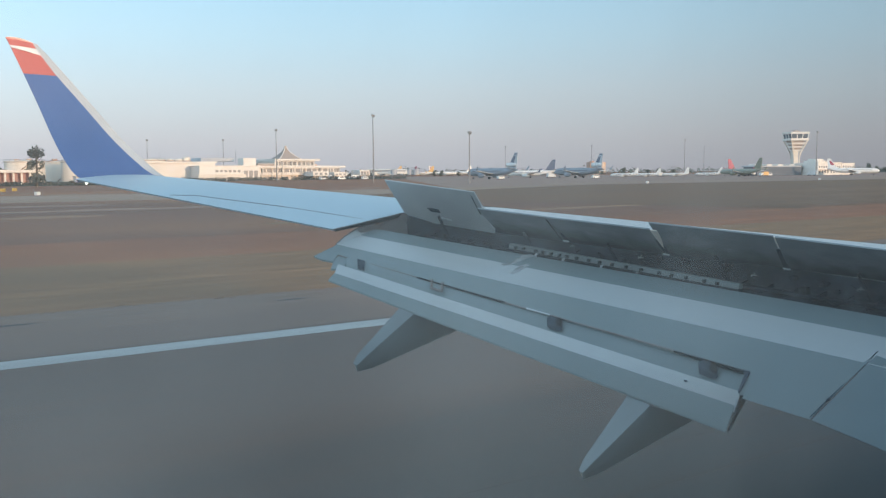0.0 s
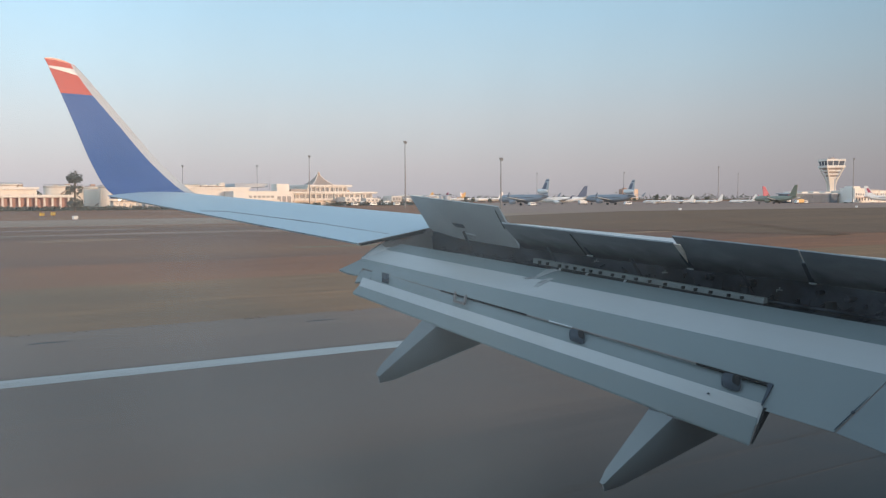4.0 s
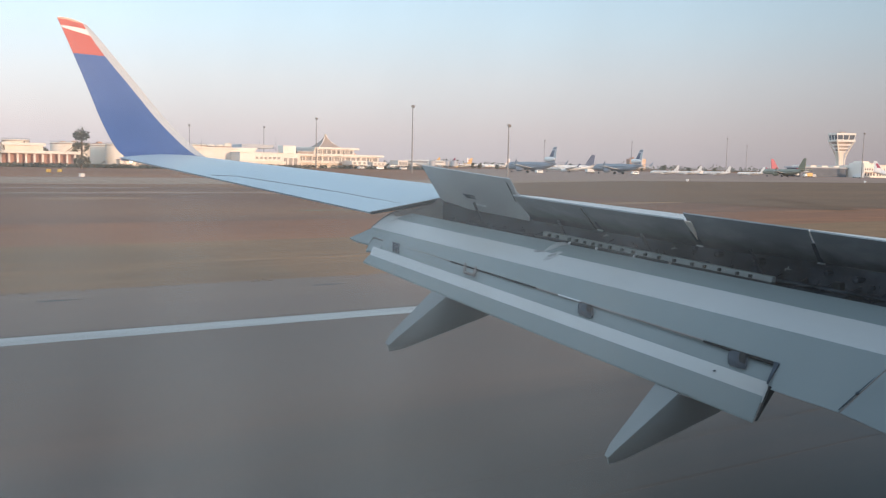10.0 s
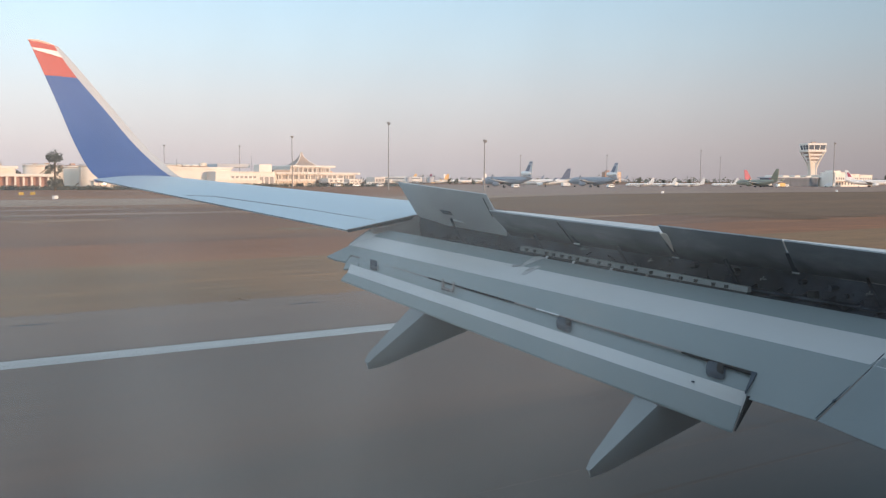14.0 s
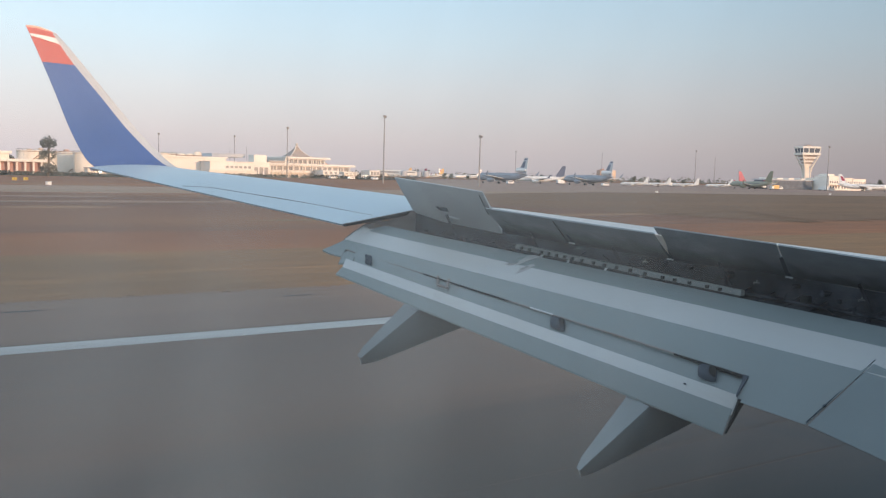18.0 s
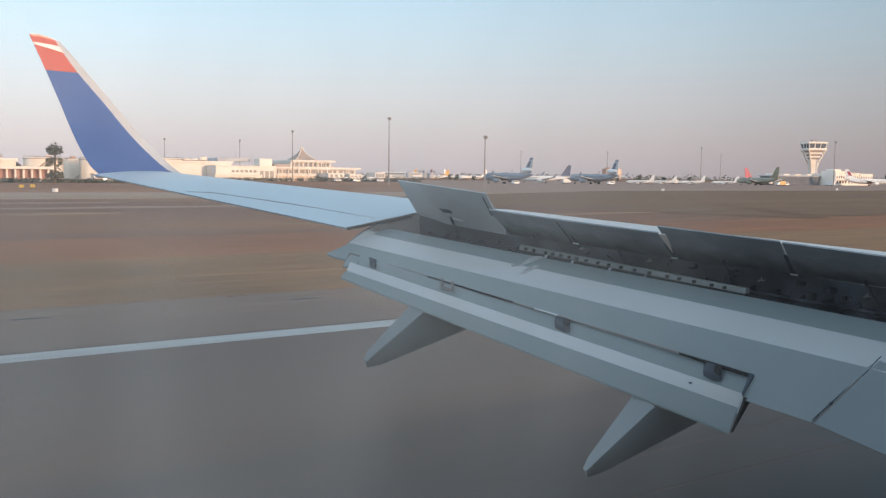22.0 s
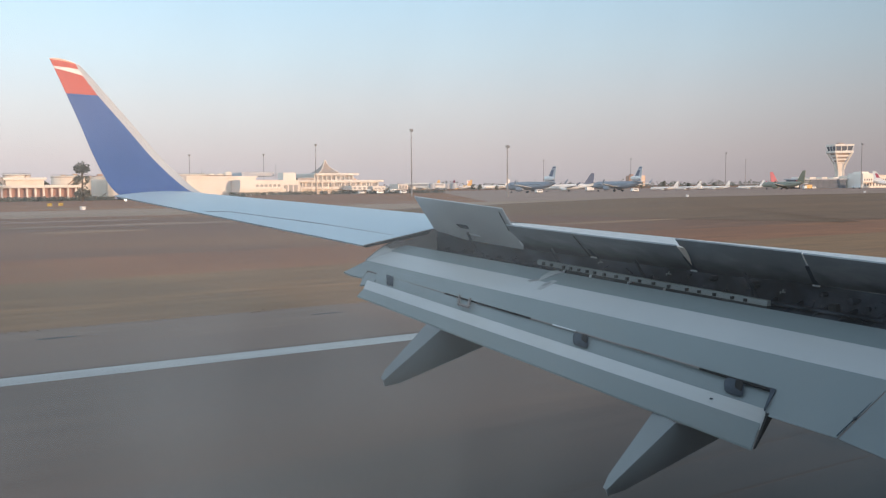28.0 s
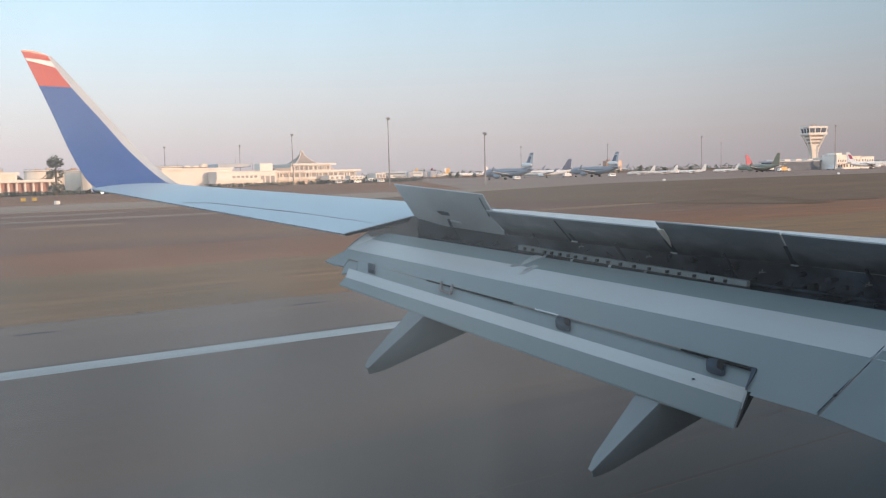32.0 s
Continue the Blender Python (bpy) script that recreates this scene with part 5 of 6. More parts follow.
# ---- fuel tanks ----
def tank(r, h, stair):
    t = thing("storage_tank", "large cream cylindrical fuel tank with a rim and stair", "tank", "tanks of the fuel farm")
    bm = bmesh.new()
    loft(bm, [circle((0, 0, 0), r, 40), circle((0, 0, h), r, 40)])
    part("shell", bm, TANK, t, smooth=True)
    bm = bmesh.new()
    loft(bm, [circle((0, 0, h), r + 0.12, 40), circle((0, 0, h + 0.35), r + 0.12, 40), circle((0, 0, h + 1.0), 0.5, 40)])
    part("roof", bm, TANK, t)
    for z in (0.0, h * 0.97):
        bm = bmesh.new()
        loft(bm, [circle((0, 0, z), r + 0.16, 40), circle((0, 0, z + 0.3), r + 0.16, 40)])
        part("rim", bm, RUST, t, "brown steel rim")
    for k in range(3):
        bm = bmesh.new()
        a = 2.2 * k + 0.6
        tube(bm, ((r + 0.08) * math.cos(a), (r + 0.08) * math.sin(a), 0.3), ((r + 0.08) * math.cos(a), (r + 0.08) * math.sin(a), h), 0.12, seg=5)
        part("pipe", bm, TANK, t)
    bm = bmesh.new()
    pts = [((r + 0.6) * math.cos(stair + 1.3 * k / 12), (r + 0.6) * math.sin(stair + 1.3 * k / 12), 0.3 + (h - 0.2) * k / 12) for k in range(13)]
    for p, q in zip(pts, pts[1:]):
        tube(bm, p, q, 0.3, seg=5)
    part("stair", bm, RUST, t, "brown stair winding up the shell")
    bm = bmesh.new()
    for k in range(20):
        a, c = 2 * math.pi * k / 20, 2 * math.pi * (k + 1) / 20
        tube(bm, (r * math.cos(a), r * math.sin(a), h + 1.2), (r * math.cos(c), r * math.sin(c), h + 1.2), 0.07, seg=4)
        tube(bm, (r * math.cos(a), r * math.sin(a), h), (r * math.cos(a), r * math.sin(a), h + 1.2), 0.06, seg=4)
    part("railing", bm, POLE, t)
    return t


big, mid_tank, tall = tank(10.5, 12.0, 3.6), tank(7.2, 13.2, 4.0), tank(12.5, 14.5, 4.4)
used = set()
for src, b, out in ((mid_tank, 83.9, 560), (big, 81.0, 545), (big, 79.1, 585), (big, 78.0, 550), (tall, 74.2, 640), (mid_tank, 76.4, 600), (tall, 86.3, 600), (mid_tank, 73.0, 690), (big, 88.0, 560)):
    x, y = site(b, out)
    if src.name in used:
        copy_thing(src, pose(x, y, 0, 0, 0, 20 * len(used)))
    else:
        used.add(src.name)
        src.matrix_basis = pose(x, y, 0)
x, y = site(82.6, 540)
silo = thing("small_silo", "small cream silo with a domed top", "silo", at=(x, y, 0))
bm = bmesh.new()
loft(bm, [circle((0, 0, 0), 1.6, 16), circle((0, 0, 5.6), 1.6, 16), circle((0, 0, 6.6), 1.2, 16), circle((0, 0, 7.1), 0.4, 16)])
part("shell", bm, TANK, silo, smooth=True)
bm = bmesh.new()
tube(bm, (-8, 0.5, 5.2), (-1.5, 0.3, 5.4), 0.35, seg=6)
part("pipe", bm, TANK, silo)
# row of tall silos with a walkway
x, y = site(73.9, 700)
row = thing("silo_row", "row of tall cream silos joined by a brown walkway", "silos", at=(x, y, 0))
for k in range(5):
    bm = bmesh.new()
    loft(bm, [circle((k * 6.6, 0, 0), 3.2, 24), circle((k * 6.6, 0, 16 + (1.5 if k == 4 else 0)), 3.2, 24), circle((k * 6.6, 0, 17 + (1.5 if k == 4 else 0)), 1.0, 24)])
    part("silo", bm, TANK, row, smooth=True)
block(row, "walkway", -4, 30, -4, -3.3, 14.2, 15.2, RUST, bev=0.0)
# chimneys behind the tanks
for b, h in ((77.3, 27), (76.9, 22), (78.3, 24)):
    x, y = site(b, 690)
    c = thing("lattice_mast", "thin brown lattice mast behind the tanks", "mast", "masts of the fuel farm", at=(x, y, 0))
    for k in range(3):
        bm = bmesh.new()
        a = 2.1 * k
        tube(bm, (0.9 * math.cos(a), 0.9 * math.sin(a), 0), (0.3 * math.cos(a), 0.3 * math.sin(a), h), 0.12, seg=5)
        part("leg", bm, RUST, c)
    for k in range(8):
        z = h * (k + 0.5) / 8
        bm = bmesh.new()
        loft(bm, [circle((0, 0, z), 0.95 - 0.6 * z / h, 3), circle((0, 0, z + 0.2), 0.95 - 0.6 * z / h, 3)])
        part("brace", bm, RUST, c)

# low sheds by the fuel farm
for b, out, w, h, mat in ((85.2, 500, 14, 3.2, WALL), (77.6, 500, 12, 3.4, CONCRETE), (75.6, 520, 16, 4.2, WALL_GREY), (70.0, 620, 22, 6.0, WALL)):
    x, y = site(b, out)
    sh = thing("shed", "low pale shed with a flat brown roof", "shed", "sheds of the airfield", at=(x, y, 0))
    block(sh, "wall", -w / 2, w / 2, 0, 8, 0, h, mat)
    block(sh, "roof", -w / 2 - 0.4, w / 2 + 0.4, -0.5, 8.5, h, h + 0.4, ROOF)
    window_row(sh, -w / 2 + 1, w / 2 - 1, 3, 0, 1.0, h - 0.8, 1.6)


# ---- distant apartment blocks ----
rng = random.Random(41)


def flats(b, out, w, h, mat):
    x, y = site(b, out)
    f = thing("apartment_block", "distant peach apartment block lit by low sun", "apartment block", "apartment blocks on the skyline", at=(x, y, 0), rz=rng.uniform(-20, 20))
    block(f, "wall", -w / 2, w / 2, 0, 16, 0, h, mat, bev=0.0)
    for k in range(int(h // 3.2)):
        block(f, "balcony", -w * 0.3, w * 0.3, -1.2, -0.01, 1.2 + 3.2 * k, 2.3 + 3.2 * k, WALL, bev=0.0)
    block(f, "roof_house", -w * 0.2, w * 0.15, 4, 12, h + 0.01, h + 3.0, mat, bev=0.0)


for b, w, h in ((81.4, 22, 26), (80.7, 18, 30), (79.9, 20, 24), (79.3, 20, 28), (64.0, 20, 20), (46.3, 18, 24), (45.8, 20, 26), (29.0, 18, 20), (28.4, 16, 22)):
    flats(b, 1500 + rng.uniform(-120, 160), w, h, FLATS if rng.random() < 0.7 else FLATS_DARK)


# ---- parked aircraft ----
def jet(label, body, tail, length=37.0, belly=None, three=False, small=False, stripe=None):
    t = thing("parked_airliner" if not small else "business_jet", label, "aircraft", "aircraft parked on the apron")
    k = length / 37.0
    r, zc = 1.95 * k, 3.4 * k
    prof = ((18.5, 0.15, -0.5), (17.9, 0.75, -0.35), (16.4, 1.45, -0.12), (14.2, 1.9, 0), (-6, 1.95, 0), (-11, 1.6, 0.3), (-15.5, 0.85, 0.85), (-18.3, 0.25, 1.15))
    bm = bmesh.new()
    loft(bm, [circle((x * k, 0, zc + dz * k), rr * k, 20, "x") for x, rr, dz in prof])
    fus = part("fuselage", bm, body, t, smooth=True)
    bm = bmesh.new()
    fin = [(-11.2, 4.9), (-16.3, 12.6), (-18.6, 12.6), (-17.6, 4.4)]
    loft(bm, [[(x * k, s * 0.16 * k, z * k) for x, z in fin] for s in (-1, 1)])
    part("fin", bm, tail, t, "coloured tail fin")
    if stripe:
        bm = bmesh.new()
        loft(bm, [[(x * k, s * 0.19 * k, z * k) for x, z in ((-13.4, 7.6), (-15.6, 10.9), (-17.2, 10.9), (-15.9, 7.6))] for s in (-1, 1)])
        part("fin_mark", bm, stripe, t)
        if three:
            for quad in (((-15.95, 11.6), (-16.3, 12.2), (-18.4, 12.2), (-18.2, 11.6)), ((-11.9, 5.6), (-12.9, 6.9), (-16.6, 6.9), (-16.9, 5.6))):
                bm = bmesh.new()
                loft(bm, [[(x * k, s * 0.19 * k, z * k) for x, z in quad] for s in (-1, 1)])
                part("fin_mark", bm, stripe, t)
    for s in (-1, 1):
        bm = bmesh.new()
        pl = [(3.6, s * 1.6, 2.6), (-6.2, s * 16.2, 4.1), (-7.8, s * 16.2, 4.1), (-3.4, s * 5.5, 3.0), (-3.6, s * 1.6, 2.6)]
        loft(bm, [[(x * k, y * k, (z + dz) * k) for x, y, z in pl] for dz in (-0.12, 0.14)])
        part("wing", bm, LIGHT_GREY, t)
        bm = bmesh.new()
        loft(bm, [[(x * k, y * k, z * k) for x, y, z in ((-6.3, s * 16.1 + d, 4.1), (-8.0, s * 16.1 + d, 4.1), (-9.2, s * 16.6 + d, 6.4), (-8.6, s * 16.6 + d, 6.4))] for d in (-0.06, 0.06)])
        part("winglet", bm, tail if not three else body, t)
        bm = bmesh.new()
        zt = 6.0 if small else 5.0
        loft(bm, [[(x * k, y * k, (z + dz) * k) for x, y, z in ((-14.6, s * 0.6, zt), (-17.3, s * 6.4, zt + 0.4), (-18.3, s * 6.4, zt + 0.4), (-17.4, s * 0.5, zt))] for dz in (-0.08, 0.08)])
        part("tailplane", bm, body, t)
        ey, ex, ez = (4.8, 2.2, 1.75) if not small else (3.9, 2.2, 1.75)
        bm = bmesh.new()
        loft(bm, [circle(((ex + dx) * k, s * ey * k, ez * k), rr * k, 14, "x") for dx, rr in ((2.2, 0.85), (1.9, 1.05), (0.2, 1.1), (-1.6, 0.75), (-2.4, 0.45))])
        eng = part("engine", bm, body if not belly else belly, t, smooth=True)
        bm = bmesh.new()
        loft(bm, [circle(((ex + 2.22) * k, s * ey * k, ez * k), 0.82 * k, 14, "x"), circle(((ex + 2.24) * k, s * ey * k, ez * k), 0.80 * k, 14, "x")])
        part("intake", bm, SEAL, eng)
        bm = bmesh.new()
        tube(bm, (-1.2 * k, s * 2.8 * k, 0.5 * k), (-1.2 * k, s * 2.6 * k, 2.6 * k), 0.16 * k, seg=6)
        gear = part("gear_leg", bm, POLE, t)
        bm = bmesh.new()
        loft(bm, [circle((-1.2 * k, s * (2.8 - 0.45) * k, 0.55 * k), 0.55 * k, 14, "y"), circle((-1.2 * k, s * (2.8 + 0.45) * k, 0.55 * k), 0.55 * k, 14, "y")])
        part("wheel", bm, TYRE, gear)
    if three:
        bm = bmesh.new()
        loft(bm, [circle(((-13 + dx) * k, 0, 6.8 * k), rr * k, 14, "x") for dx, rr in ((2.2, 0.9), (1.9, 1.1), (-2, 1.1), (-4.4, 0.6))])
        part("tail_engine", bm, WHITE, t, smooth=True)
    bm = bmesh.new()
    tube(bm, (14.2 * k, 0, 0.4 * k), (14.2 * k, 0, 2.2 * k), 0.12 * k, seg=6)
    gear = part("nose_gear", bm, POLE, t)
    bm = bmesh.new()
    loft(bm, [circle((14.2 * k, -0.3 * k, 0.4 * k), 0.4 * k, 12, "y"), circle((14.2 * k, 0.3 * k, 0.4 * k), 0.4 * k, 12, "y")])
    part("wheel", bm, TYRE, gear)
    bm = bmesh.new()
    loft(bm, [circle((16.2 * k, 0, zc + 0.75 * k), 0.75 * k, 12, "x", 0.5), circle((17.0 * k, 0, zc + 0.45 * k), 0.65 * k, 12, "x", 0.4)])
    part("cockpit_window", bm, WINDOW, t)
    for s in (-1, 1):
        bm = bmesh.new()
        y0 = 1.93 * k
        box(bm, -9 * k, 13 * k, s * y0 - 0.03, s * y0 + 0.03, zc + 0.35 * k, zc + 0.6 * k)
        part("window_line", bm, WINDOW, t, "dark line of cabin windows")
    return t


def park(ob, b, out, rz):
    x, y = site(b, out)
    ob.matrix_basis = pose(x, y, 0, 0, 0, rz)
    return ob


def again(ob, places):
    for b, out, rz in places:
        x, y = site(b, out)
        copy_thing(ob, pose(x, y, 0, 0, 0, rz))


red = park(jet("white airliner with a red tail fin on the apron", WHITE, TAIL_RED), 37.05, 432, -12)
again(red, ((58.2, 950, 100),))
striped = park(jet("white airliner, pale tail striped red and black", WHITE, WHITE, stripe=TAIL_RED), 31.2, 385, -48)
again(striped, ((56.0, 950, -5), (54.9, 930, 170)))
dark = park(jet("three-engined airliner with painted-in blue-grey shade and a dark tail", SHADE_BLUE, TAIL_PALE, 46.0, three=True, stripe=TAIL_NAVY), 52.75, 432, 94)
again(dark, ((47.3, 432, 90),))
park(jet("white airliner with a dark blue tail", WHITE, TAIL_NAVY), 50.4, 482, 138)
yel = park(jet("white airliner with a yellow tail on the apron", WHITE, YELLOW, belly=YELLOW), 59.5, 940, 150)
again(yel, ((57.4, 950, 150),))
park(jet("dull green airliner with a dark green tail", TAIL_GREEN_PALE, TAIL_GREEN, belly=TAIL_GREEN), 37.45, 398, 86)
biz = park(jet("small white parked jet with a low sunlit tail", WHITE, WHITE, 19.0, small=True), 44.4, 432, 128)
again(biz, ((43.0, 436, 126), (41.3, 430, 128), (39.3, 430, 130), (28.7, 400, 124)))


# ---- light masts ----
def mast(h):
    t = thing("light_mast", "tall grey apron floodlight mast", "light mast", "floodlight masts of the apron")
    bm = bmesh.new()
    tube(bm, (0, 0, 0), (0, 0, h), 0.34, 0.16, 10)
    part("pole", bm, POLE, t)
    bm = bmesh.new()
    loft(bm, [circle((0, 0, h - 0.3), 0.5, 10), circle((0, 0, h), 0.5, 10)])
    part("head_ring", bm, POLE, t)
    for k in range(6):
        a = math.pi * (k / 5 - 0.9)
        bm = bmesh.new()
        cx, cy = 0.6 * math.cos(a), 0.6 * math.sin(a)
        box(bm, cx - 0.28, cx + 0.28, cy - 0.28, cy + 0.28, h - 0.7 - 0.5 * (k % 2), h - 0.15 - 0.5 * (k % 2), 0.06)
        part("floodlight", bm, POLE, t)
    return t


m1, m2 = mast(30.0), mast(20.0)
park(m1, 60.35, 345, 0)
park(m2, 54.2, 280, 0)
for src, b, out in ((m1, 66.45, 485), (m1, 69.7, 640), (m1, 51.9, 705), (m1, 46.45, 650), (m1, 40.75, 502), (m1, 39.6, 634), (m1, 33.2, 356), (m1, 29.3, 430), (m2, 27.4, 330), (m1, 74.2, 660)):
    x, y = site(b, out)
    copy_thing(src, pose(x, y, 0))


# ---- apron vehicles ----
def truck(label, mat):
    t = thing("service_truck", label, "truck", "service vehicles on the apron")
    bm = bmesh.new()
    box(bm, -3.2, 1.4, -1.2, 1.2, 0.7, 3.1, 0.1)
    part("box_body", bm, mat, t)
    bm = bmesh.new()
    loft(bm, [[(1.45, -1.1, 0.6), (3.3, -1.1, 0.6), (3.3, 1.1, 0.6), (1.45, 1.1, 0.6)], [(1.45, -1.1, 1.5), (3.3, -1.1, 1.5), (3.3, 1.1, 1.5), (1.45, 1.1, 1.5)],
              [(1.45, -1.05, 2.5), (2.7, -1.05, 2.5), (2.7, 1.05, 2.5), (1.45, 1.05, 2.5)]])
    part("cab", bm, WHITE, t)
    for x in (-2.2, 2.3):
        for y in (-1.05, 1.05):
            bm = bmesh.new()
            loft(bm, [circle((x, y - 0.14, 0.48), 0.48, 12, "y"), circle((x, y + 0.14, 0.48), 0.48, 12, "y")])
            part("wheel", bm, TYRE, t)
    return t


tr = park(truck("white box truck on the apron", WHITE), 42.2, 470, 10)
for b, out, rz in ((33.4, 372, 90), (49.0, 470, 0), (61.6, 545, 180), (63.1, 540, 60)):
    x, y = site(b, out)
    copy_thing(tr, pose(x, y, 0, 0, 0, rz))
ye = park(truck("yellow loading truck on the apron", YELLOW), 50.1, 700, 15)
x, y = site(36.1, 380)
copy_thing(ye, pose(x, y, 0, 0, 0, 170))


def jet_bridge():
    t = thing("jet_bridge", "white covered jet bridge on steel legs", "jet bridge", "jet bridges of the terminal")
    bm = bmesh.new()
    loft(bm, [[(x, -1.4, z), (x, 1.4, z), (x, 1.4, z + 2.8), (x, 0.9, z + 3.1), (x, -0.9, z + 3.1), (x, -1.4, z + 2.8)] for x, z in ((0, 4.2), (9, 3.9), (9.01, 3.8), (20, 3.4))])
    part("tunnel", bm, WALL, t)
    bm = bmesh.new()
    loft(bm, [circle((21.5, 0, 2.9), 2.3, 12), circle((21.5, 0, 6.6), 2.3, 12), circle((21.5, 0, 7.1), 1.0, 12)])
    part("cab", bm, WALL_GREY, t, "grey round docking cab")
    for x in (4, 17):
        for y in (-1.0, 1.0):
            bm = bmesh.new()
            tube(bm, (x, y, 0), (x, y, 3.7), 0.25, seg=8)
            part("leg", bm, POLE, t)
    for s in (-1, 1):
        bm = bmesh.new()
        box(bm, 1.5, 18.5, s * 1.41 - 0.05, s * 1.41 + 0.05, 5.2, 6.1)
        part("window_strip", bm, WINDOW_DUSK, t)
    return t


jb = jet_bridge()
jb.matrix_basis = pose(312, 556, 0, 0, 0, -62)
for x, y, rz in ((324, 560, -30), (340, 566, -75)):
    copy_thing(jb, pose(x, y, 0, 0, 0, rz))


def van(label, mat):
    t = thing("van", label, "van", "service vehicles on the apron")
    bm = bmesh.new()
    loft(bm, [[(-2.4, s * 0.95, 0.4), (2.4, s * 0.95, 0.4), (2.4, s * 0.95, 1.1), (1.6, s * 0.9, 2.1), (-2.3, s * 0.9, 2.1)] for s in (-1, 1)])
    part("body", bm, mat, t)
    for s in (-1, 1):
        bm = bmesh.new()
        box(bm, -1.9, 1.3, s * 0.95 - 0.03, s * 0.95 + 0.03, 1.25, 1.8)
        part("side_window", bm, WINDOW, t)
        for x in (-1.5, 1.5):
            bm = bmesh.new()
            loft(bm, [circle((x, s * 0.85 - 0.1, 0.34), 0.34, 12, "y"), circle((x, s * 0.85 + 0.12, 0.34), 0.34, 12, "y")])
            part("wheel", bm, TYRE, t)
    return t


vn = park(van("white service van parked before the terminal", WHITE), 63.6, 528, 20)
again(vn, ((62.4, 530, 170), (60.9, 520, 10), (52.2, 412, 5), (46.2, 405, 175), (35.8, 395, 0)))

# ---- signs and markers in the grass ----
def taxi_sign():
    t = thing("taxiway_sign", "yellow taxiway sign box on short legs", "sign", "signs in the grass")
    bm = bmesh.new()
    box(bm, -1.3, 1.3, -0.15, 0.15, 0.25, 1.05, 0.03)
    part("panel", bm, SIGN_YELLOW, t)
    for x in (-0.9, 0.9):
        bm = bmesh.new()
        tube(bm, (x, 0, 0), (x, 0, 0.25), 0.05, seg=6)
        part("leg", bm, POLE, t)
    return t


sg = park(taxi_sign(), 82.2, 250, 60)
x, y = site(81.6, 255)
copy_thing(sg, pose(x, y, 0, 0, 0, 60))
mk = thing("marker_box", "small white marker box in the grass", "marker", "marker boxes in the grass")
bm = bmesh.new()
box(bm, -0.5, 0.5, -0.4, 0.4, 0, 0.7, 0.05)
part("body", bm, WHITE, mk)
bm = bmesh.new()
box(bm, -0.55, 0.55, -0.45, 0.45, 0.7, 0.78, 0.02)
part("lid", bm, LIGHT_GREY, mk)
park(mk, 80.4, 208, 30)
for b, out in ((33.0, 215), (43.0, 212)):
    x, y = site(b, out)
    copy_thing(mk, pose(x, y, 0, 0, 0, 30))


# ---- the older apron at the runway's other end ----
tagged(sheet("old_apron", -900, -60, 262.0, 560.0, 0.04, APRON), "wide concrete apron before the old buildings", "apron")
GREEN_ROOF = material("green_sheet_roof", (0.17, 0.27, 0.25), 0.6, vary=0.06, scale=0.3, second=(0.14, 0.22, 0.21), mix_scale=0.1)
BEIGE = material("beige_render_wall", (0.60, 0.47, 0.33), 0.85, vary=0.05, scale=0.4, second=(0.52, 0.40, 0.28), mix_scale=0.1)

deckb = thing("deck_building", "white three-level building with open decks and roof vents", "building", at=(-470, 430, 0))
for k in range(3):
    block(deckb, "deck_core", -34, 34, 3, 26, 4.6 * k, 4.6 * k + 3.0, WALL_GREY)
    block(deckb, "deck_band", -36, 36, 0, 27, 4.6 * k + 3.0, 4.6 * k + 4.6, WALL, "white deck parapet")
    window_row(deckb, -33, 33, 12, 3, 4.6 * k + 0.5, 4.6 * k + 2.6, 3.8)
block(deckb, "stair_tower", -8, 8, -3, 2.9, 0, 15.4, WALL_GREY)
block(deckb, "porch", -14, 4, -9, -3.05, 0, 8.6, WALL, "white entrance porch")
for k in range(5):
    bm = bmesh.new()
    loft(bm, [circle((-30 + 15 * k, 13, 13.8), 1.6, 12), circle((-30 + 15 * k, 13, 14.8), 2.2, 12), circle((-30 + 15 * k, 13, 15.3), 1.2, 12)])
    part("roof_vent", bm, ROOF, deckb)

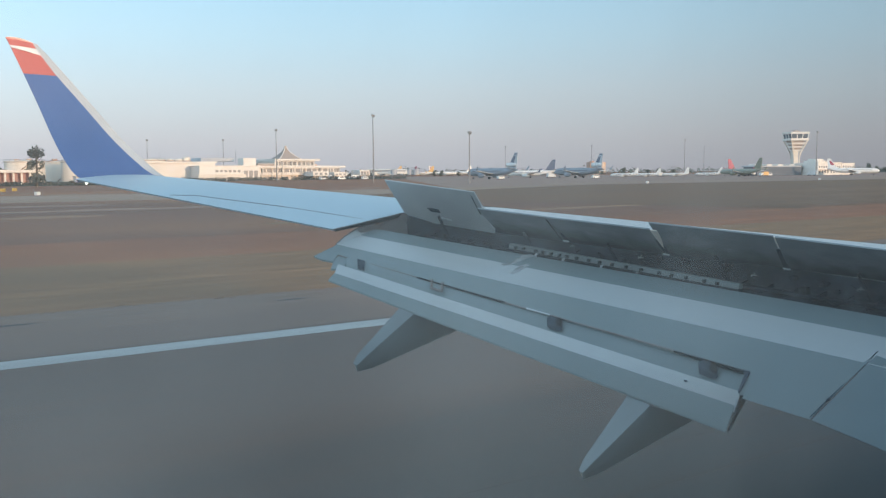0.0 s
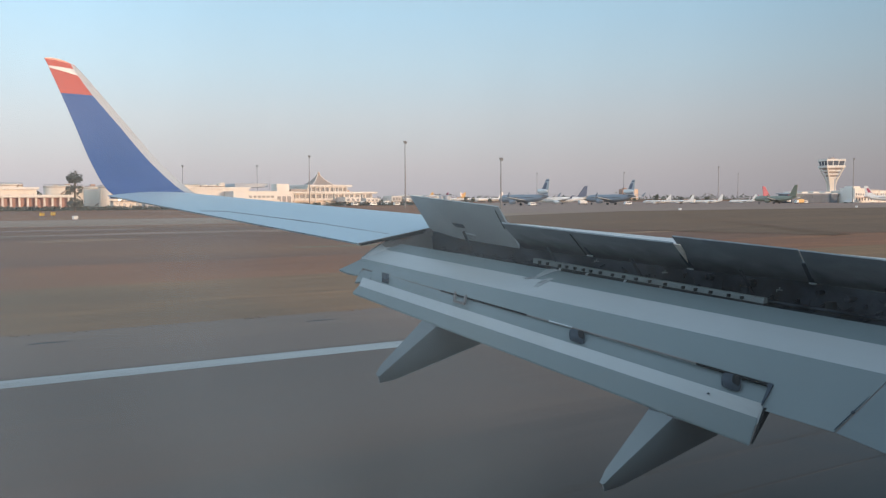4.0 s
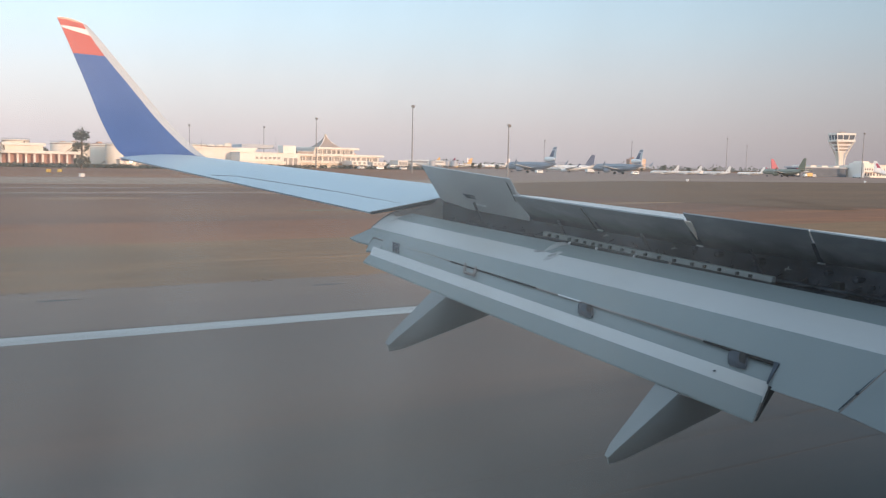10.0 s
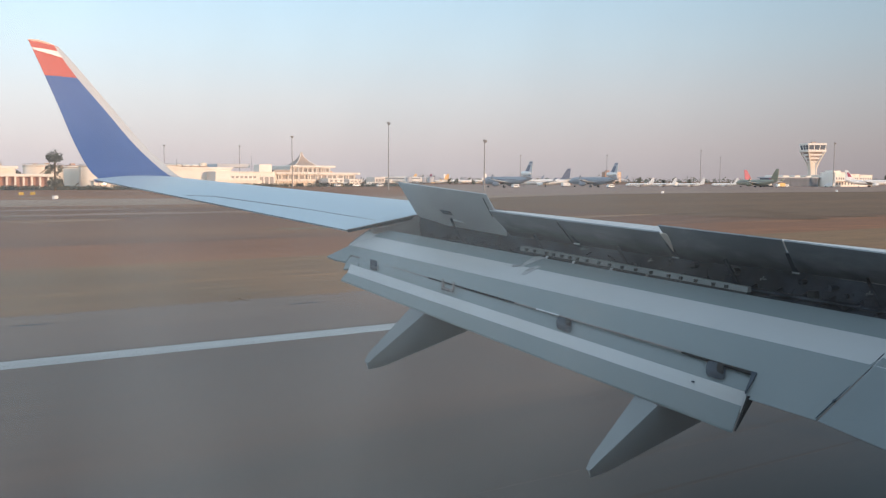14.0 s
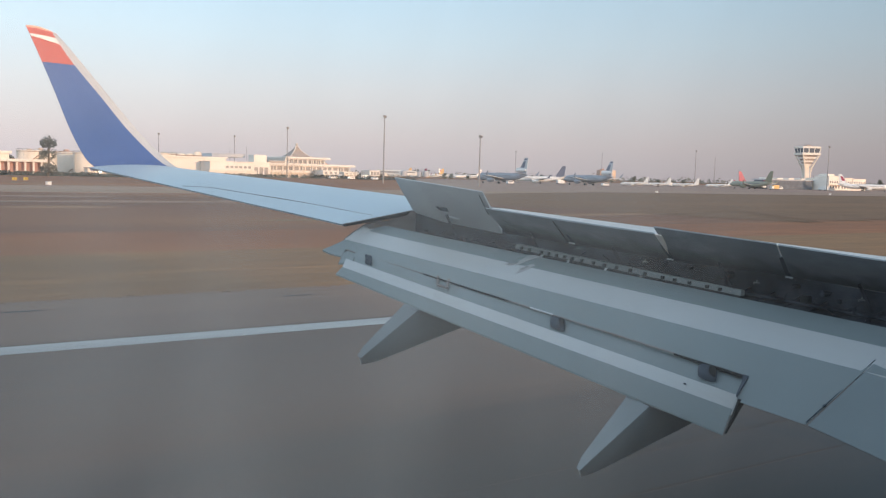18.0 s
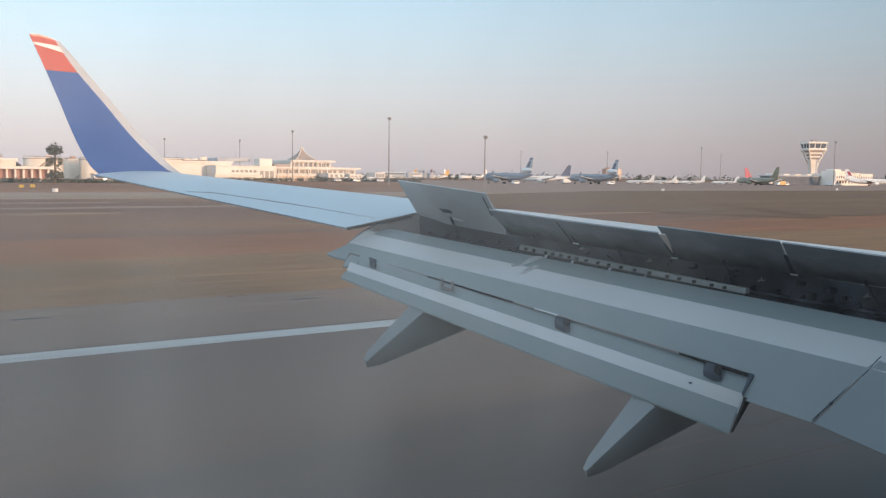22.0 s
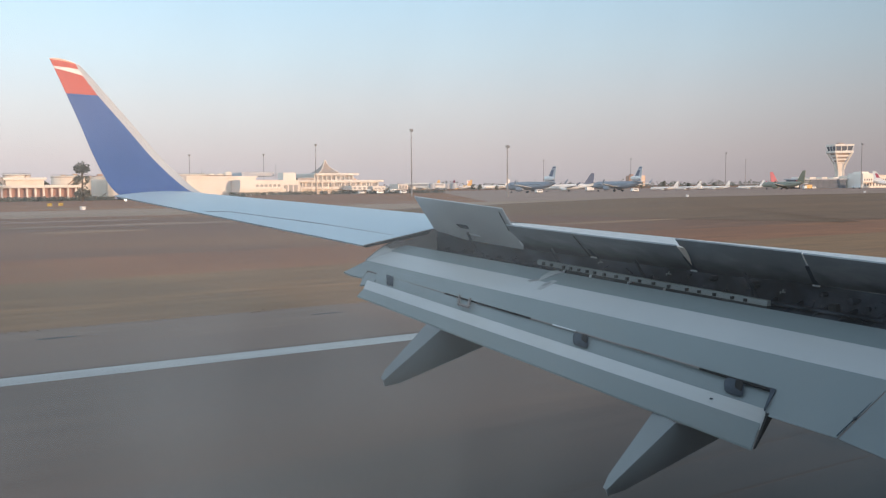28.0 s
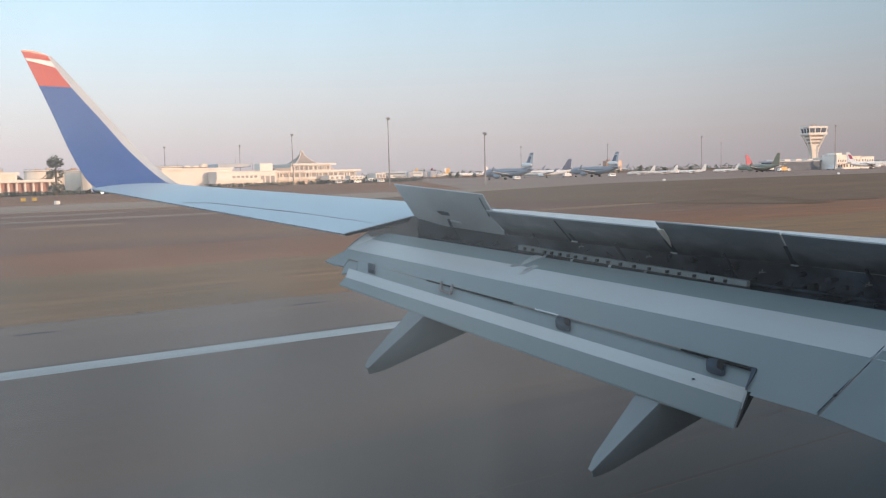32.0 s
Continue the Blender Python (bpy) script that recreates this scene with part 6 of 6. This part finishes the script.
hangar = thing("green_roofed_hangar", "low white hangar with a stepped green roof", "hangar", at=(-250, 440, 0))
block(hangar, "wall", -60, 60, 0, 30, 0, 7.5, WALL)
block(hangar, "roof", -63, 63, -3, 31, 7.5, 9.2, GREEN_ROOF, "green sheet roof")
for a0, a1 in ((-44, -18), (-8, 36), (42, 60)):
    block(hangar, "roof_lantern", a0, a1, 6, 22, 9.21, 12.6, GREEN_ROOF)
    window_row(hangar, a0 + 1, a1 - 1, 5, 6, 10.0, 11.4, 2.6)
for k in range(9):
    block(hangar, "hangar_door", -56 + 12.5 * k, -48 + 12.5 * k, -0.2, -0.01, 0.1, 5.8, WALL_GREY if k % 2 else BEIGE, bev=0.0)

old = thing("old_control_tower", "beige square control tower above a low wing", "control tower", at=(-70, 470, 0))
block(old, "shaft", -5, 5, -5, 5, 0, 26, BEIGE, "beige square shaft", 0.3)
block(old, "gallery", -6.2, 6.2, -6.2, 6.2, 24.4, 25.6, CONCRETE)
bm = bmesh.new()
loft(bm, [circle((0, 0, 26.0), 5.2, 8), circle((0, 0, 29.4), 6.4, 8)])
part("cab", bm, WINDOW, old, "dark glazed cab")
bm = bmesh.new()
loft(bm, [circle((0, 0, 29.4), 6.8, 8), circle((0, 0, 30.3), 6.6, 8)])
part("cab_roof", bm, CONCRETE, old)
block(old, "low_wing", -34, 16, -9, 9, 0, 8.5, BEIGE, "low beige office wing")
block(old, "wing_roof", -34.6, 16.6, -9.6, 9.6, 8.5, 9.1, CONCRETE)
window_row(old, -32, 14, 10, -9, 5.0, 6.8, 2.4)
window_row(old, -32, 14, 7, -9, 1.2, 3.2, 2.6)

park(jet("white airliner, blue engines, multicoloured tail fin", WHITE, TAIL_NAVY, belly=SHADE_BLUE, stripe=TAIL_RED), 128, 300, 184)
for x0, y0, w in ((-62, 70, 3.2), (-58, 72, 1.4), (-70, 95, 3.6), (-78, 92, 1.6)):
    t = copy_thing(sg, pose(x0, y0, 0, 0, 0, 8))
for b, out in ((97, 400), (104, 420), (118, 400), (131, 410)):
    x, y = site(b, out)
    copy_thing(m1, pose(x, y, 0))
for k in range(26):
    plant(rng.choice((0, 1, 2, 2)), 88.5 + 0.42 * k, 500 + rng.uniform(-30, 60), rng.uniform(0.9, 1.5))
